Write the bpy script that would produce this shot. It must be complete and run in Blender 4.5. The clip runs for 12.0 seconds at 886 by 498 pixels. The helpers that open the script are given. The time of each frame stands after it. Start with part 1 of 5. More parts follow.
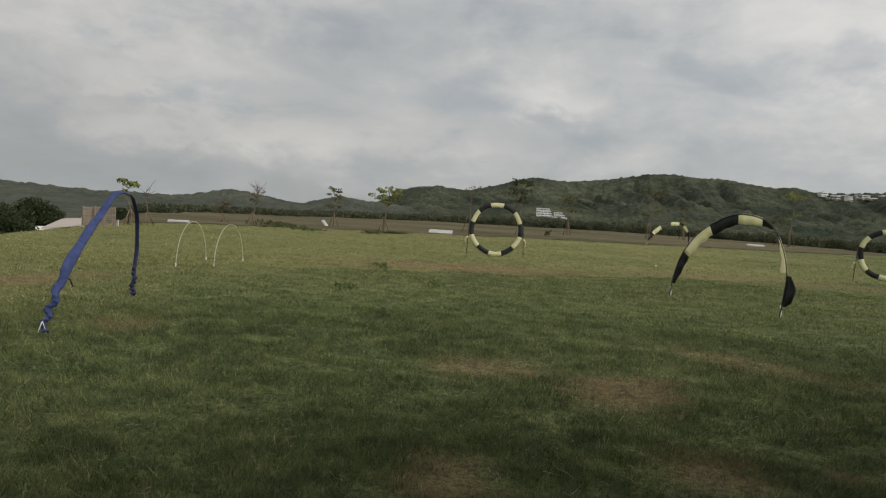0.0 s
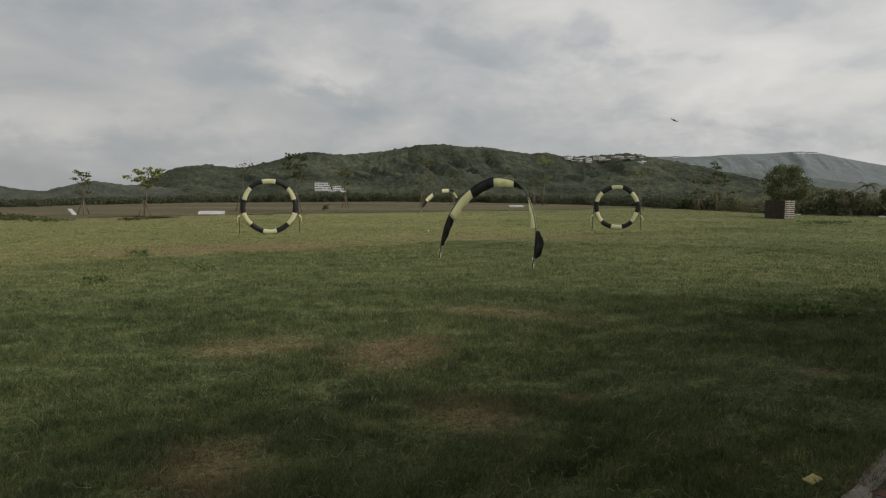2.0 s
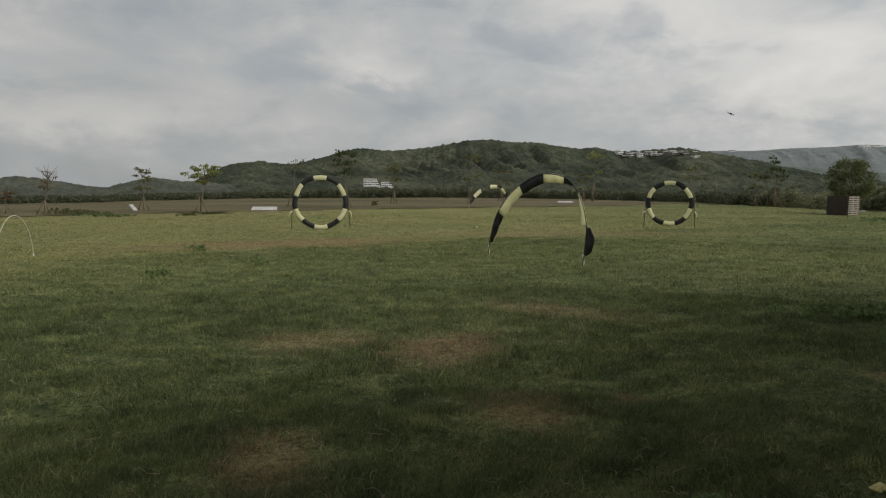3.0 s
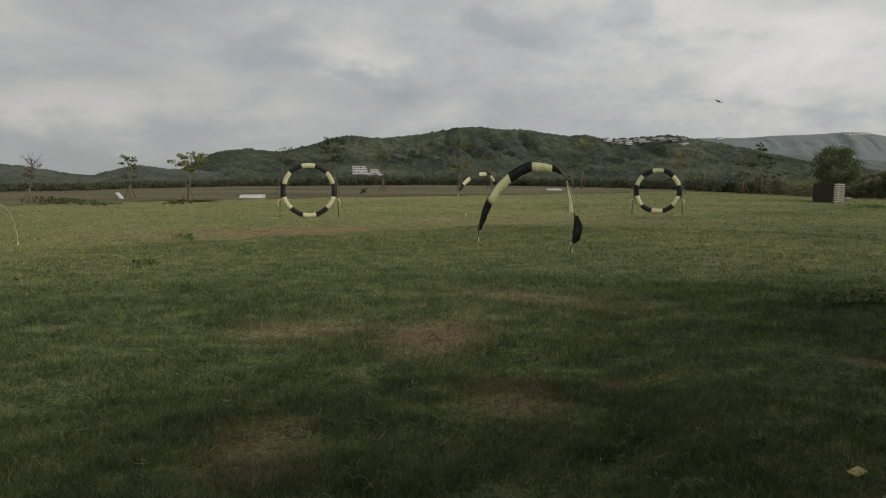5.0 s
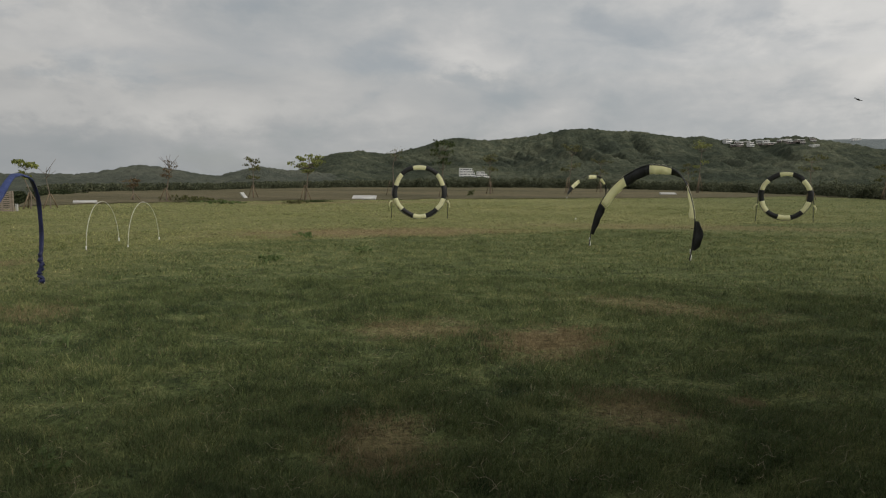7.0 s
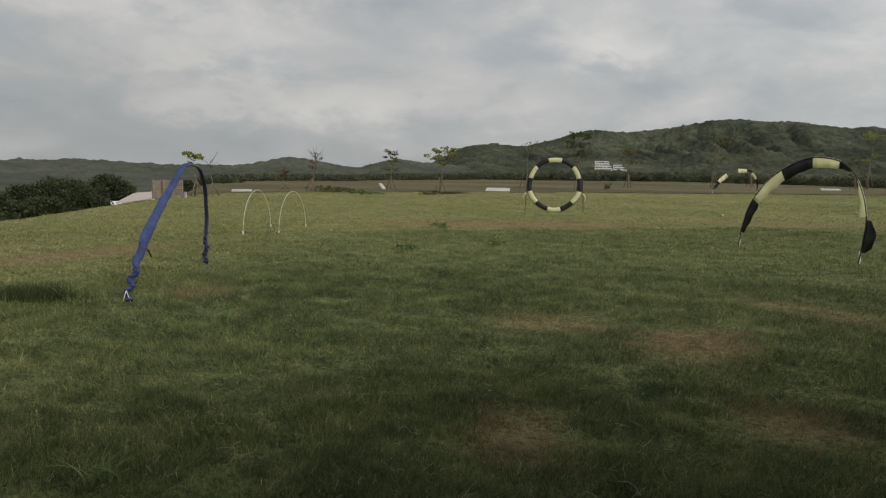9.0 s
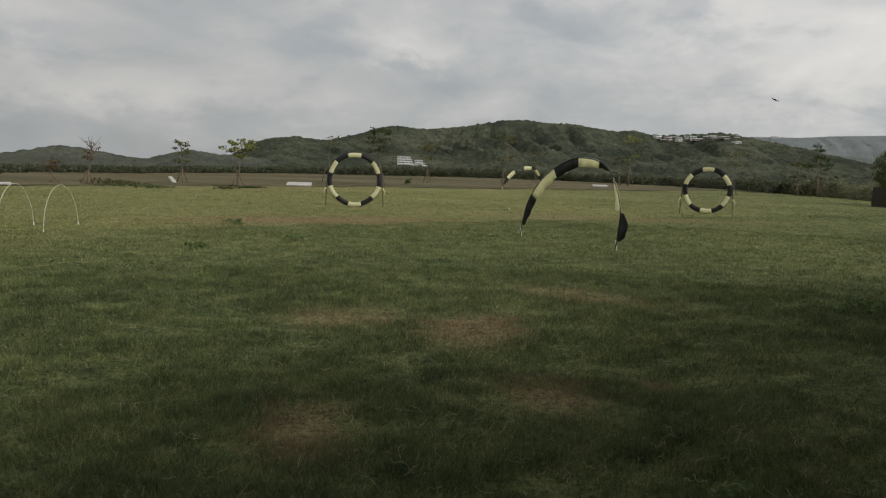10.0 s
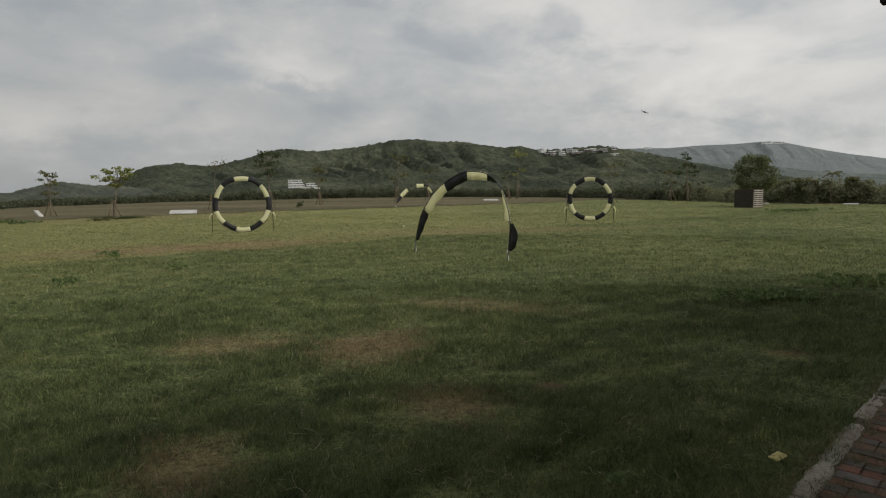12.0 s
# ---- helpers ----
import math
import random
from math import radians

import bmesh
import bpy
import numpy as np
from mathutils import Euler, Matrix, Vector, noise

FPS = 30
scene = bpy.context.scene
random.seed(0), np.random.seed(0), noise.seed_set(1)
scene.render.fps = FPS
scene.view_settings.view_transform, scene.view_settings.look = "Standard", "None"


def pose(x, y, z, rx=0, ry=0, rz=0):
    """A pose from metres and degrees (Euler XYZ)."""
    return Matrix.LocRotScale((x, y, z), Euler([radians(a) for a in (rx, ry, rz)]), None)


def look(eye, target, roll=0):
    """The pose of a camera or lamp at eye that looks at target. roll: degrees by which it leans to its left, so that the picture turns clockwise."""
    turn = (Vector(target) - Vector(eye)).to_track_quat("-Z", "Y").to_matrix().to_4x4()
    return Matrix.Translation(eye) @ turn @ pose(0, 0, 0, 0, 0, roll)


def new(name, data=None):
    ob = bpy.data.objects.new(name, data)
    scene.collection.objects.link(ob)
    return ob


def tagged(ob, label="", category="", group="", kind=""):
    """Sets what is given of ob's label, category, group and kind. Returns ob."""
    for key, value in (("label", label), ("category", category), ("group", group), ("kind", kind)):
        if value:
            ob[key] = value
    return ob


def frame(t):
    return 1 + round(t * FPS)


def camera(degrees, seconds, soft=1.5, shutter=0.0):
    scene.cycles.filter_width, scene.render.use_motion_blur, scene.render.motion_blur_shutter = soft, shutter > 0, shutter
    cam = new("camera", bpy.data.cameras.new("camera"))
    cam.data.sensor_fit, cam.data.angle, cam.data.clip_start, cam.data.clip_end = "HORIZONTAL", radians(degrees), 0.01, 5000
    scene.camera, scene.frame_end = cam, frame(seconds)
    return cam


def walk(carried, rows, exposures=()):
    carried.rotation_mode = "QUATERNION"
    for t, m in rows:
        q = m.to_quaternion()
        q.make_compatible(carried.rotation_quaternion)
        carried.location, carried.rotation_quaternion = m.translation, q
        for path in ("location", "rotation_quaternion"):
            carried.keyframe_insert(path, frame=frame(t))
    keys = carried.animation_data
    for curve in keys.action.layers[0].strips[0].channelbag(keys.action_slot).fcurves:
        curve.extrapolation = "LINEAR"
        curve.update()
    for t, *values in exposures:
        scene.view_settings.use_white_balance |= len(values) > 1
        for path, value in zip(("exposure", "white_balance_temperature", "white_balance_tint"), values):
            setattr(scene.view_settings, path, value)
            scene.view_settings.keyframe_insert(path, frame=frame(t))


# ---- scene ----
# ---------------------------------------------------------------- camera
PATH = [
    (0, -0.126, 0.018, 1.451, 86.78, -3.35, 14.66),
    (0.2, -0.081, -0.002, 1.453, 87.13, -1.98, 8.03),
    (0.5, -0.013, -0.031, 1.455, 86.88, -1.59, 0.37),
    (0.8, 0.045, -0.015, 1.445, 86.41, -1.40, -5.38),
    (1, 0.084, -0.004, 1.439, 86.29, -1.32, -7.17),
    (1.5, 0.070, 0.069, 1.416, 85.61, -0.58, -6.69),
    (2, 0.049, 0.020, 1.424, 85.08, -0.09, -4.59),
    (2.5, 0.031, 0.003, 1.441, 84.73, 0.12, -2.03),
    (2.7, 0.012, -0.003, 1.440, 84.72, -0.01, -0.41),
    (4.3, 0.031, -0.009, 1.451, 84.02, -0.67, -1.11),
    (4.5, 0.038, 0.009, 1.446, 83.82, -0.41, -1.93),
    (5, 0.028, -0.016, 1.453, 83.60, 0.04, -1.35),
    (5.5, 0.014, -0.046, 1.465, 83.67, 0.24, -0.03),
    (6, -0.002, 0.006, 1.450, 83.96, 0.21, 1.28),
    (6.5, -0.073, -0.034, 1.457, 83.98, -0.05, 7.63),
    (6.7, -0.095, -0.039, 1.460, 83.90, -0.36, 8.21),
    (8.3, -0.049, 0.009, 1.450, 83.13, -0.02, 5.04),
    (8.5, -0.065, -0.022, 1.449, 83.11, -0.18, 6.98),
    (8.8, -0.120, -0.014, 1.447, 83.08, -0.35, 14.76),
    (9, -0.157, -0.008, 1.445, 83.03, -0.70, 19.54),
    (9.2, -0.142, 0.004, 1.441, 82.88, -0.64, 21.52),
    (9.5, -0.120, 0.021, 1.436, 82.61, -1.39, 18.94),
    (9.7, -0.070, -0.016, 1.449, 82.57, -1.70, 13.28),
    (10, 0.005, -0.072, 1.469, 82.86, -1.52, 2.52),
    (10.2, 0.046, -0.004, 1.445, 83.07, -1.58, -3.22),
    (10.5, 0.108, 0.098, 1.409, 83.74, -1.03, -8.08),
    (11, 0.102, 0.029, 1.434, 84.21, 0.21, -8.10),
    (11.5, 0.096, 0.026, 1.424, 84.76, 0.82, -6.46),
    (12, 0.062, -0.019, 1.411, 84.62, 0.87, -6.80),
]
cam = camera(68.56, 12.0, soft=1.2)
walk(cam, [(t, pose(*p)) for t, *p in PATH], exposures=[(0, 0.06), (0.5, -0.2), (1, -0.08), (2.5, -0.06), (6, -0.08), (8.5, 0.0), (9.5, 0.12), (10, 0.0), (12, -0.02)])

# ---------------------------------------------------------------- sky and sun
SUN_AZ, SUN_EL = 118.0, 38.5


def build_world():
    w = bpy.data.worlds.new("overcast_sky")
    w.use_nodes = True
    scene.world = w
    nt = w.node_tree
    nt.nodes.clear()
    N, L = nt.nodes.new, nt.links.new

    def math_node(op, a, b=None, clamp=False):
        n = N("ShaderNodeMath")
        n.operation, n.use_clamp = op, clamp
        for i, v in enumerate((a, b)):
            if v is None:
                continue
            if isinstance(v, (int, float)):
                n.inputs[i].default_value = v
            else:
                L(v, n.inputs[i])
        return n.outputs[0]

    co = N("ShaderNodeTexCoord").outputs["Generated"]
    sep = N("ShaderNodeSeparateXYZ")
    L(co, sep.inputs[0])
    up = math_node("MAXIMUM", sep.outputs[2], 0.0)
    heading = math_node("ARCTAN2", sep.outputs[0], sep.outputs[1])
    height = math_node("ARCSINE", sep.outputs[2])
    comb = N("ShaderNodeCombineXYZ")
    L(heading, comb.inputs[0])
    L(height, comb.inputs[1])

    def cloud(scale, detail, rough, shift, stretch, curl):
        mp = N("ShaderNodeMapping")
        mp.inputs["Location"].default_value = shift
        mp.inputs["Scale"].default_value = stretch
        L(comb.outputs[0], mp.inputs[0])
        n = N("ShaderNodeTexNoise")
        n.inputs["Scale"].default_value = scale
        n.inputs["Detail"].default_value = detail
        n.inputs["Roughness"].default_value = rough
        n.inputs["Distortion"].default_value = curl
        L(mp.outputs[0], n.inputs[0])
        return n.outputs["Fac"]

    def ramp(fac, stops):
        r = N("ShaderNodeValToRGB")
        r.color_ramp.interpolation = "B_SPLINE"
        while len(r.color_ramp.elements) < len(stops):
            r.color_ramp.elements.new(0.5)
        for e, (p, c) in zip(r.color_ramp.elements, stops):
            e.position, e.color = p, (*c, 1)
        L(fac, r.inputs[0])
        return r.outputs[0]

    # layers of stratocumulus: long flat banks, lumps in them, and torn edges
    big = cloud(2.3, 2, 0.5, (3.1, 1.7, 0), (1, 2.9, 1), 0.3)
    fine = cloud(6.5, 5, 0.52, (8.3, 2.2, 0), (1, 2.3, 1), 0.35)
    torn = cloud(19.0, 5, 0.6, (1.3, 5.2, 0), (1, 1.7, 1), 0.2)
    mix = math_node("ADD", math_node("MULTIPLY", big, 0.46), math_node("ADD", math_node("MULTIPLY", fine, 0.38), math_node("MULTIPLY", torn, 0.16)))
    # single banks of cloud: heading, height, half-widths in degrees, lighter or darker, tilt
    warp_u = math_node("ADD", heading, math_node("MULTIPLY", math_node("SUBTRACT", fine, 0.5), 0.22))
    warp_v = math_node("ADD", height, math_node("MULTIPLY", math_node("SUBTRACT", torn, 0.5), 0.10))
    for az, el, wu, wv, amount, tilt in ((-4, 7.6, 20, 2.6, -0.095, -0.14), (-44, 3.2, 14, 1.6, -0.06, 0.0), (-5.5, 9.4, 4.5, 1.0, 0.10, 0.0), (-31, 5.2, 9, 1.5, 0.11, 0.05), (-38, 8.4, 7, 1.0, 0.07, 0.0),
                                         (31, 8.0, 11, 3.0, 0.085, 0.1), (18, 13.0, 10, 2.6, 0.07, -0.1), (-22, 12.5, 16, 2.6, -0.085, 0.08), (39, 5.0, 8, 3.5, 0.11, 0.0), (-46, 14.0, 12, 3.0, 0.05, 0.0), (10, 3.6, 30, 1.0, -0.03, 0.0)):
        du = math_node("SUBTRACT", warp_u, radians(az))
        dv = math_node("SUBTRACT", math_node("SUBTRACT", warp_v, radians(el)), math_node("MULTIPLY", du, tilt))
        q = math_node("ADD", math_node("POWER", math_node("ABSOLUTE", math_node("DIVIDE", du, radians(wu))), 2.0), math_node("POWER", math_node("ABSOLUTE", math_node("DIVIDE", dv, radians(wv))), 2.0))
        mix = math_node("ADD", mix, math_node("MULTIPLY", math_node("POWER", 2.718, math_node("MULTIPLY", q, -1.0)), amount * 0.85))
    tone = ramp(mix, [(0.30, (0.315, 0.34, 0.355)), (0.46, (0.405, 0.413, 0.415)), (0.56, (0.475, 0.472, 0.462)), (0.76, (0.66, 0.642, 0.612))])
    # lighter layer higher up, and a veil of light on the sun's side
    high = ramp(up, [(0.02, (0.84, 0.855, 0.865)), (0.12, (0.90, 0.90, 0.9)), (0.24, (1.22, 1.20, 1.17)), (0.40, (1.48, 1.45, 1.40))])
    m1 = N("ShaderNodeMix")
    m1.data_type, m1.blend_type = "RGBA", "MULTIPLY"
    m1.inputs[0].default_value = 1
    L(tone, m1.inputs[6])
    L(high, m1.inputs[7])
    sd = N("ShaderNodeVectorMath")
    sd.operation = "DOT_PRODUCT"
    sd.inputs[1].default_value = (math.sin(radians(80)), math.cos(radians(80)), 0.25)
    L(co, sd.inputs[0])
    side = N("ShaderNodeMapRange")
    side.inputs["From Min"].default_value = -0.6
    side.inputs["From Max"].default_value = 1.0
    side.inputs["To Min"].default_value = 1.0
    side.inputs["To Max"].default_value = 1.42
    L(sd.outputs["Value"], side.inputs[0])
    m2 = N("ShaderNodeVectorMath")
    m2.operation = "SCALE"
    L(m1.outputs[2], m2.inputs[0])
    L(side.outputs[0], m2.inputs["Scale"])
    sky = N("ShaderNodeTexSky")
    sky.sky_type, sky.sun_disc = "NISHITA", False
    sky.sun_elevation, sky.sun_rotation = radians(SUN_EL), radians(SUN_AZ)
    b1, b2 = N("ShaderNodeBackground"), N("ShaderNodeBackground")
    L(sky.outputs[0], b1.inputs[0])
    b1.inputs[1].default_value = 0.06
    L(m2.outputs[0], b2.inputs[0])
    b2.inputs[1].default_value = 1.0
    gap = N("ShaderNodeMapRange")
    gap.inputs["From Min"].default_value, gap.inputs["From Max"].default_value = 0.34, 0.47
    gap.inputs["To Min"].default_value, gap.inputs["To Max"].default_value = 0.84, 0.98
    L(fine, gap.inputs[0])
    ms = N("ShaderNodeMixShader")
    L(gap.outputs[0], ms.inputs[0])
    L(b1.outputs[0], ms.inputs[1])
    L(b2.outputs[0], ms.inputs[2])
    out = N("ShaderNodeOutputWorld")
    L(ms.outputs[0], out.inputs[0])


build_world()
sun = new("sun", bpy.data.lights.new("sun", "SUN"))
sun.data.energy, sun.data.angle, sun.data.color = 2.0, radians(38), (1.0, 0.95, 0.87)
a, e = radians(SUN_AZ), radians(SUN_EL)
sun.matrix_world = look((60 * math.sin(a) * math.cos(e), 60 * math.cos(a) * math.cos(e), 60 * math.sin(e)), (0, 0, 0))

# ---------------------------------------------------------------- shader helpers


class Nodes:
    """A small material builder."""

    def __init__(self, name, rough=0.8, spec=0.3):
        self.m = bpy.data.materials.new(name)
        self.m.use_nodes = True
        self.t = self.m.node_tree
        self.b = self.t.nodes["Principled BSDF"]
        self.b.inputs["Roughness"].default_value = rough
        self.b.inputs["Specular IOR Level"].default_value = spec

    def n(self, kind, **kw):
        node = self.t.nodes.new(kind)
        for k, v in kw.items():
            node.inputs[k].default_value = v
        return node

    def l(self, a, b):
        self.t.links.new(a, b)

    def pos(self):
        return self.n("ShaderNodeNewGeometry").outputs["Position"]

    def obj(self):
        return self.n("ShaderNodeTexCoord").outputs["Object"]

    def noise(self, co, scale, detail=4, rough=0.55, stretch=None):
        if stretch:
            mp = self.n("ShaderNodeMapping", Scale=stretch)
            self.l(co, mp.inputs[0])
            co = mp.outputs[0]
        t = self.n("ShaderNodeTexNoise", Scale=scale, Detail=detail, Roughness=rough)
        self.l(co, t.inputs[0])
        return t.outputs["Fac"]

    def ramp(self, fac, stops):
        r = self.n("ShaderNodeValToRGB")
        el = r.color_ramp.elements
        while len(el) < len(stops):
            el.new(0.5)
        for e, (p, c) in zip(el, stops):
            e.position, e.color = p, (*c, 1)
        self.l(fac, r.inputs[0])
        return r.outputs[0]

    def span(self, v, a, b, c=0.0, d=1.0):
        r = self.n("ShaderNodeMapRange")
        r.interpolation_type = "SMOOTHSTEP"
        for k, x in zip(("From Min", "From Max", "To Min", "To Max"), (a, b, c, d)):
            r.inputs[k].default_value = x
        self.l(v, r.inputs[0])
        return r.outputs[0]

    def mix(self, fac, a, b, mode="MIX"):
        x = self.n("ShaderNodeMix")
        x.data_type, x.blend_type = "RGBA", mode
        for i, v in ((0, fac), (6, a), (7, b)):
            if isinstance(v, (int, float)):
                x.inputs[i].default_value = v
            elif isinstance(v, tuple):
                x.inputs[i].default_value = (*v, 1)
            else:
                self.l(v, x.inputs[i])
        return x.outputs[2]

    def op(self, kind, a, b=0.0):
        x = self.n("ShaderNodeMath")
        x.operation = kind
        for i, v in enumerate((a, b)):
            if isinstance(v, (int, float)):
                x.inputs[i].default_value = v
            else:
                self.l(v, x.inputs[i])
        return x.outputs[0]

    def bump(self, h, strength=0.4, dist=0.02):
        x = self.n("ShaderNodeBump", Strength=strength, Distance=dist)
        self.l(h, x.inputs["Height"])
        self.l(x.outputs[0], self.b.inputs["Normal"])

    def colour(self, c, through_light=0.0):
        self.l(c, self.b.inputs["Base Color"])
        if through_light:
            tr, ms = self.n("ShaderNodeBsdfTranslucent"), self.n("ShaderNodeMixShader", Fac=through_light)
            self.l(c, tr.inputs[0])
            self.l(self.b.outputs[0], ms.inputs[1])
            self.l(tr.outputs[0], ms.inputs[2])
            self.l(ms.outputs[0], self.t.nodes["Material Output"].inputs[0])
        return self.m


def simple(name, dark, light, scale=6.0, rough=0.75, spec=0.3, bump=0.2, stretch=None, metal=0.0):
    """A surface with variation at two scales and light relief."""
    k = Nodes(name, rough, spec)
    co = k.obj()
    n1 = k.noise(co, scale, 5, 0.6, stretch)
    n2 = k.noise(co, scale * 7.3, 3, 0.6, stretch)
    f = k.op("ADD", k.op("MULTIPLY", n1, 0.65), k.op("MULTIPLY", n2, 0.35))
    k.bump(n2, bump, 0.01)
    k.b.inputs["Metallic"].default_value = metal
    return k.colour(k.ramp(f, [(0.32, dark), (0.68, light)]))


# dry patches in the lawn: x, y, half-widths, turn in degrees, strength
DRY = [
    (-1.20, 6.10, 0.70, 0.46, 8, 0.66), (0.08, 5.85, 0.52, 0.72, -20, 0.95), (0.55, 4.10, 0.40, 0.46, 0, 0.75),
    (-0.88, 3.35, 0.34, 0.50, 10, 0.68), (1.40, 7.6, 1.3, 0.5, -25, 0.5), (-9.2, 8.0, 2.3, 0.62, 80, 0.85),
    (-4.2, 17.0, 4.2, 1.5, 22, 0.9), (4.5, 20.6, 6.0, 1.4, 0, 0.55), (1.33, 4.37, 0.16, 0.12, 0, 0.9), (3.5, 4.9, 0.22, 0.14, 0, 0.8), (-5.4, 6.2, 0.5, 0.5, 0, 0.45),
    (-12.0, 36.5, 9.0, 1.6, 25, 0.6),
]


LINE_SLOPE, LINE_AT = -0.62, 18.3


def lawn_colour(k, p):
    """Grass colour by place: lusher up to the mown line, thin and olive beyond it, paler with distance, straw in the
    dry patches.
    """
    n1 = k.noise(p, 0.22, 3, 0.5)
    n2 = k.noise(p, 1.5, 5, 0.65, (0.8, 1.3, 1))
    n3 = k.noise(p, 7.0, 4, 0.65)
    n4 = k.noise(p, 3.4, 3, 0.6, (0.85, 1.2, 1))
    f = k.op("ADD", k.op("ADD", k.op("MULTIPLY", n1, 0.22), k.op("MULTIPLY", n4, 0.32)), k.op("ADD", k.op("MULTIPLY", n2, 0.26), k.op("MULTIPLY", n3, 0.20)))
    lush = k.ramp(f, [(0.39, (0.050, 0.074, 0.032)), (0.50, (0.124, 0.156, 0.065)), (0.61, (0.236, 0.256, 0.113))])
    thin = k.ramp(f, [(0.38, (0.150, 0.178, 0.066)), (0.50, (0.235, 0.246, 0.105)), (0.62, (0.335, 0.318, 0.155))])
    sep = k.n("ShaderNodeSeparateXYZ")
    k.l(p, sep.inputs[0])
    # the mown part begins along a wavy line across the field
    line = k.op("ADD", sep.outputs[1], k.op("ADD", k.op("MULTIPLY", sep.outputs[0], LINE_SLOPE), k.op("MULTIPLY", k.noise(p, 0.6, 4), 1.3)))
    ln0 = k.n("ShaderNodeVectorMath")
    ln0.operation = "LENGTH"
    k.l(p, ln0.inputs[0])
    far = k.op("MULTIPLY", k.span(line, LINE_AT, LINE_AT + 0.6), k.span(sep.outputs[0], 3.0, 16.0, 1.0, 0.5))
    # also somewhat paler olive with distance from the origin, and towards the left
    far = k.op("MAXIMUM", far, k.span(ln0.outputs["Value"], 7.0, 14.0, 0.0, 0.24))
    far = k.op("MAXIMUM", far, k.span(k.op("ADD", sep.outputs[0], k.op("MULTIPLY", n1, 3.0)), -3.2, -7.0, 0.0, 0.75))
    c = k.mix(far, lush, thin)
    m = None
    edge = k.op("MULTIPLY", k.op("SUBTRACT", n2, 0.5), 1.6)
    edge = k.op("ADD", edge, k.op("MULTIPLY", k.op("SUBTRACT", n3, 0.5), 2.1))
    for x, y, rx, ry, turn, s in DRY:
        mp = k.n("ShaderNodeMapping")
        mp.vector_type = "TEXTURE"
        mp.inputs["Location"].default_value = (x, y, 0)
        mp.inputs["Rotation"].default_value = (0, 0, radians(turn))
        mp.inputs["Scale"].default_value = (rx, ry, 1000)
        k.l(p, mp.inputs[0])
        ln = k.n("ShaderNodeVectorMath")
        ln.operation = "LENGTH"
        k.l(mp.outputs[0], ln.inputs[0])
        v = k.span(k.op("ADD", ln.outputs["Value"], edge), 1.25, 0.35, 0, s)
        m = v if m is None else k.op("MAXIMUM", m, v)
    straw = k.ramp(n3, [(0.35, (0.185, 0.145, 0.078)), (0.65, (0.36, 0.285, 0.16))])
    return c, straw, m, n3


def mat_ground():
    k = Nodes("lawn_ground", 0.95, 0.1)
    p = k.pos()
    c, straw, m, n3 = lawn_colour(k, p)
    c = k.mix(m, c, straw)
    fine = k.noise(p, 26, 4, 0.75)
    k.bump(k.op("ADD", n3, fine), 0.9, 0.05)
    c = k.mix(1.0, c, k.ramp(fine, [(0.36, (0.34, 0.33, 0.30)), (0.62, (1.22, 1.19, 1.13))]), "MULTIPLY")
    return k.colour(c)


def mat_fallow():
    k = Nodes("fallow_ground", 0.95, 0.05)
    p = k.pos()
    n1, n2, n3 = k.noise(p, 0.07, 4, 0.6, (0.5, 1.6, 1)), k.noise(p, 0.7, 4, 0.65), k.noise(p, 6.0, 3, 0.7)
    f = k.op("ADD", k.op("MULTIPLY", n1, 0.45), k.op("ADD", k.op("MULTIPLY", n2, 0.3), k.op("MULTIPLY", n3, 0.25)))
    k.bump(k.op("ADD", n2, n3), 0.8, 0.08)
    return k.colour(k.ramp(f, [(0.38, (0.072, 0.070, 0.040)), (0.50, (0.118, 0.104, 0.062)), (0.62, (0.172, 0.145, 0.088))]))


def mat_blades():
    k = Nodes("grass_blades", 0.65, 0.15)
    p = k.pos()
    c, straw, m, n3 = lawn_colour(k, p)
    r = k.n("ShaderNodeNewGeometry").outputs["Random Per Island"]
    c = k.mix(1.0, c, k.ramp(r, [(0.0, (0.42, 0.47, 0.42)), (0.55, (0.95, 0.98, 0.94)), (0.92, (1.55, 1.5, 1.4)), (1.0, (2.5, 2.2, 2.0))]), "MULTIPLY")
    # single blades turn to straw, more of them inside the dry patches
    r2 = k.op("FRACT", k.op("MULTIPLY", r, 37.0))
    c = k.mix(k.span(k.op("SUBTRACT", k.op("ADD", k.op("MULTIPLY", m, 0.95), 0.05), r2), -0.12, 0.12), c, straw)
    return k.colour(c, 0.25)


def mat_leaf(name, dark, mid, light, rough=0.55):
    k = Nodes(name, rough, 0.12)
    r = k.n("ShaderNodeNewGeometry").outputs["Random Per Island"]
    n = k.noise(k.pos(), 0.9, 3)
    f = k.op("ADD", k.op("MULTIPLY", r, 0.6), k.op("MULTIPLY", n, 0.4))
    return k.colour(k.ramp(f, [(0.15, dark), (0.5, mid), (0.85, light)]), 0.4)


def mat_forest(name, dark, mid, light):
    k = Nodes(name, 0.95, 0.05)
    p = k.pos()
    v = k.n("ShaderNodeTexVoronoi", Scale=0.11)
    k.l(p, v.inputs["Vector"])
    n1, n2 = k.noise(p, 0.010, 5, 0.6), k.noise(p, 0.07, 6, 0.75)
    f = k.op("ADD", k.op("MULTIPLY", n1, 0.45), k.op("ADD", k.op("MULTIPLY", n2, 0.45), k.op("MULTIPLY", v.outputs["Distance"], 0.02)))
    k.bump(k.op("ADD", n2, k.op("MULTIPLY", v.outputs["Distance"], -0.10)), 1.0, 7.0)
    return k.colour(k.ramp(f, [(0.40, dark), (0.50, mid), (0.60, light)]))


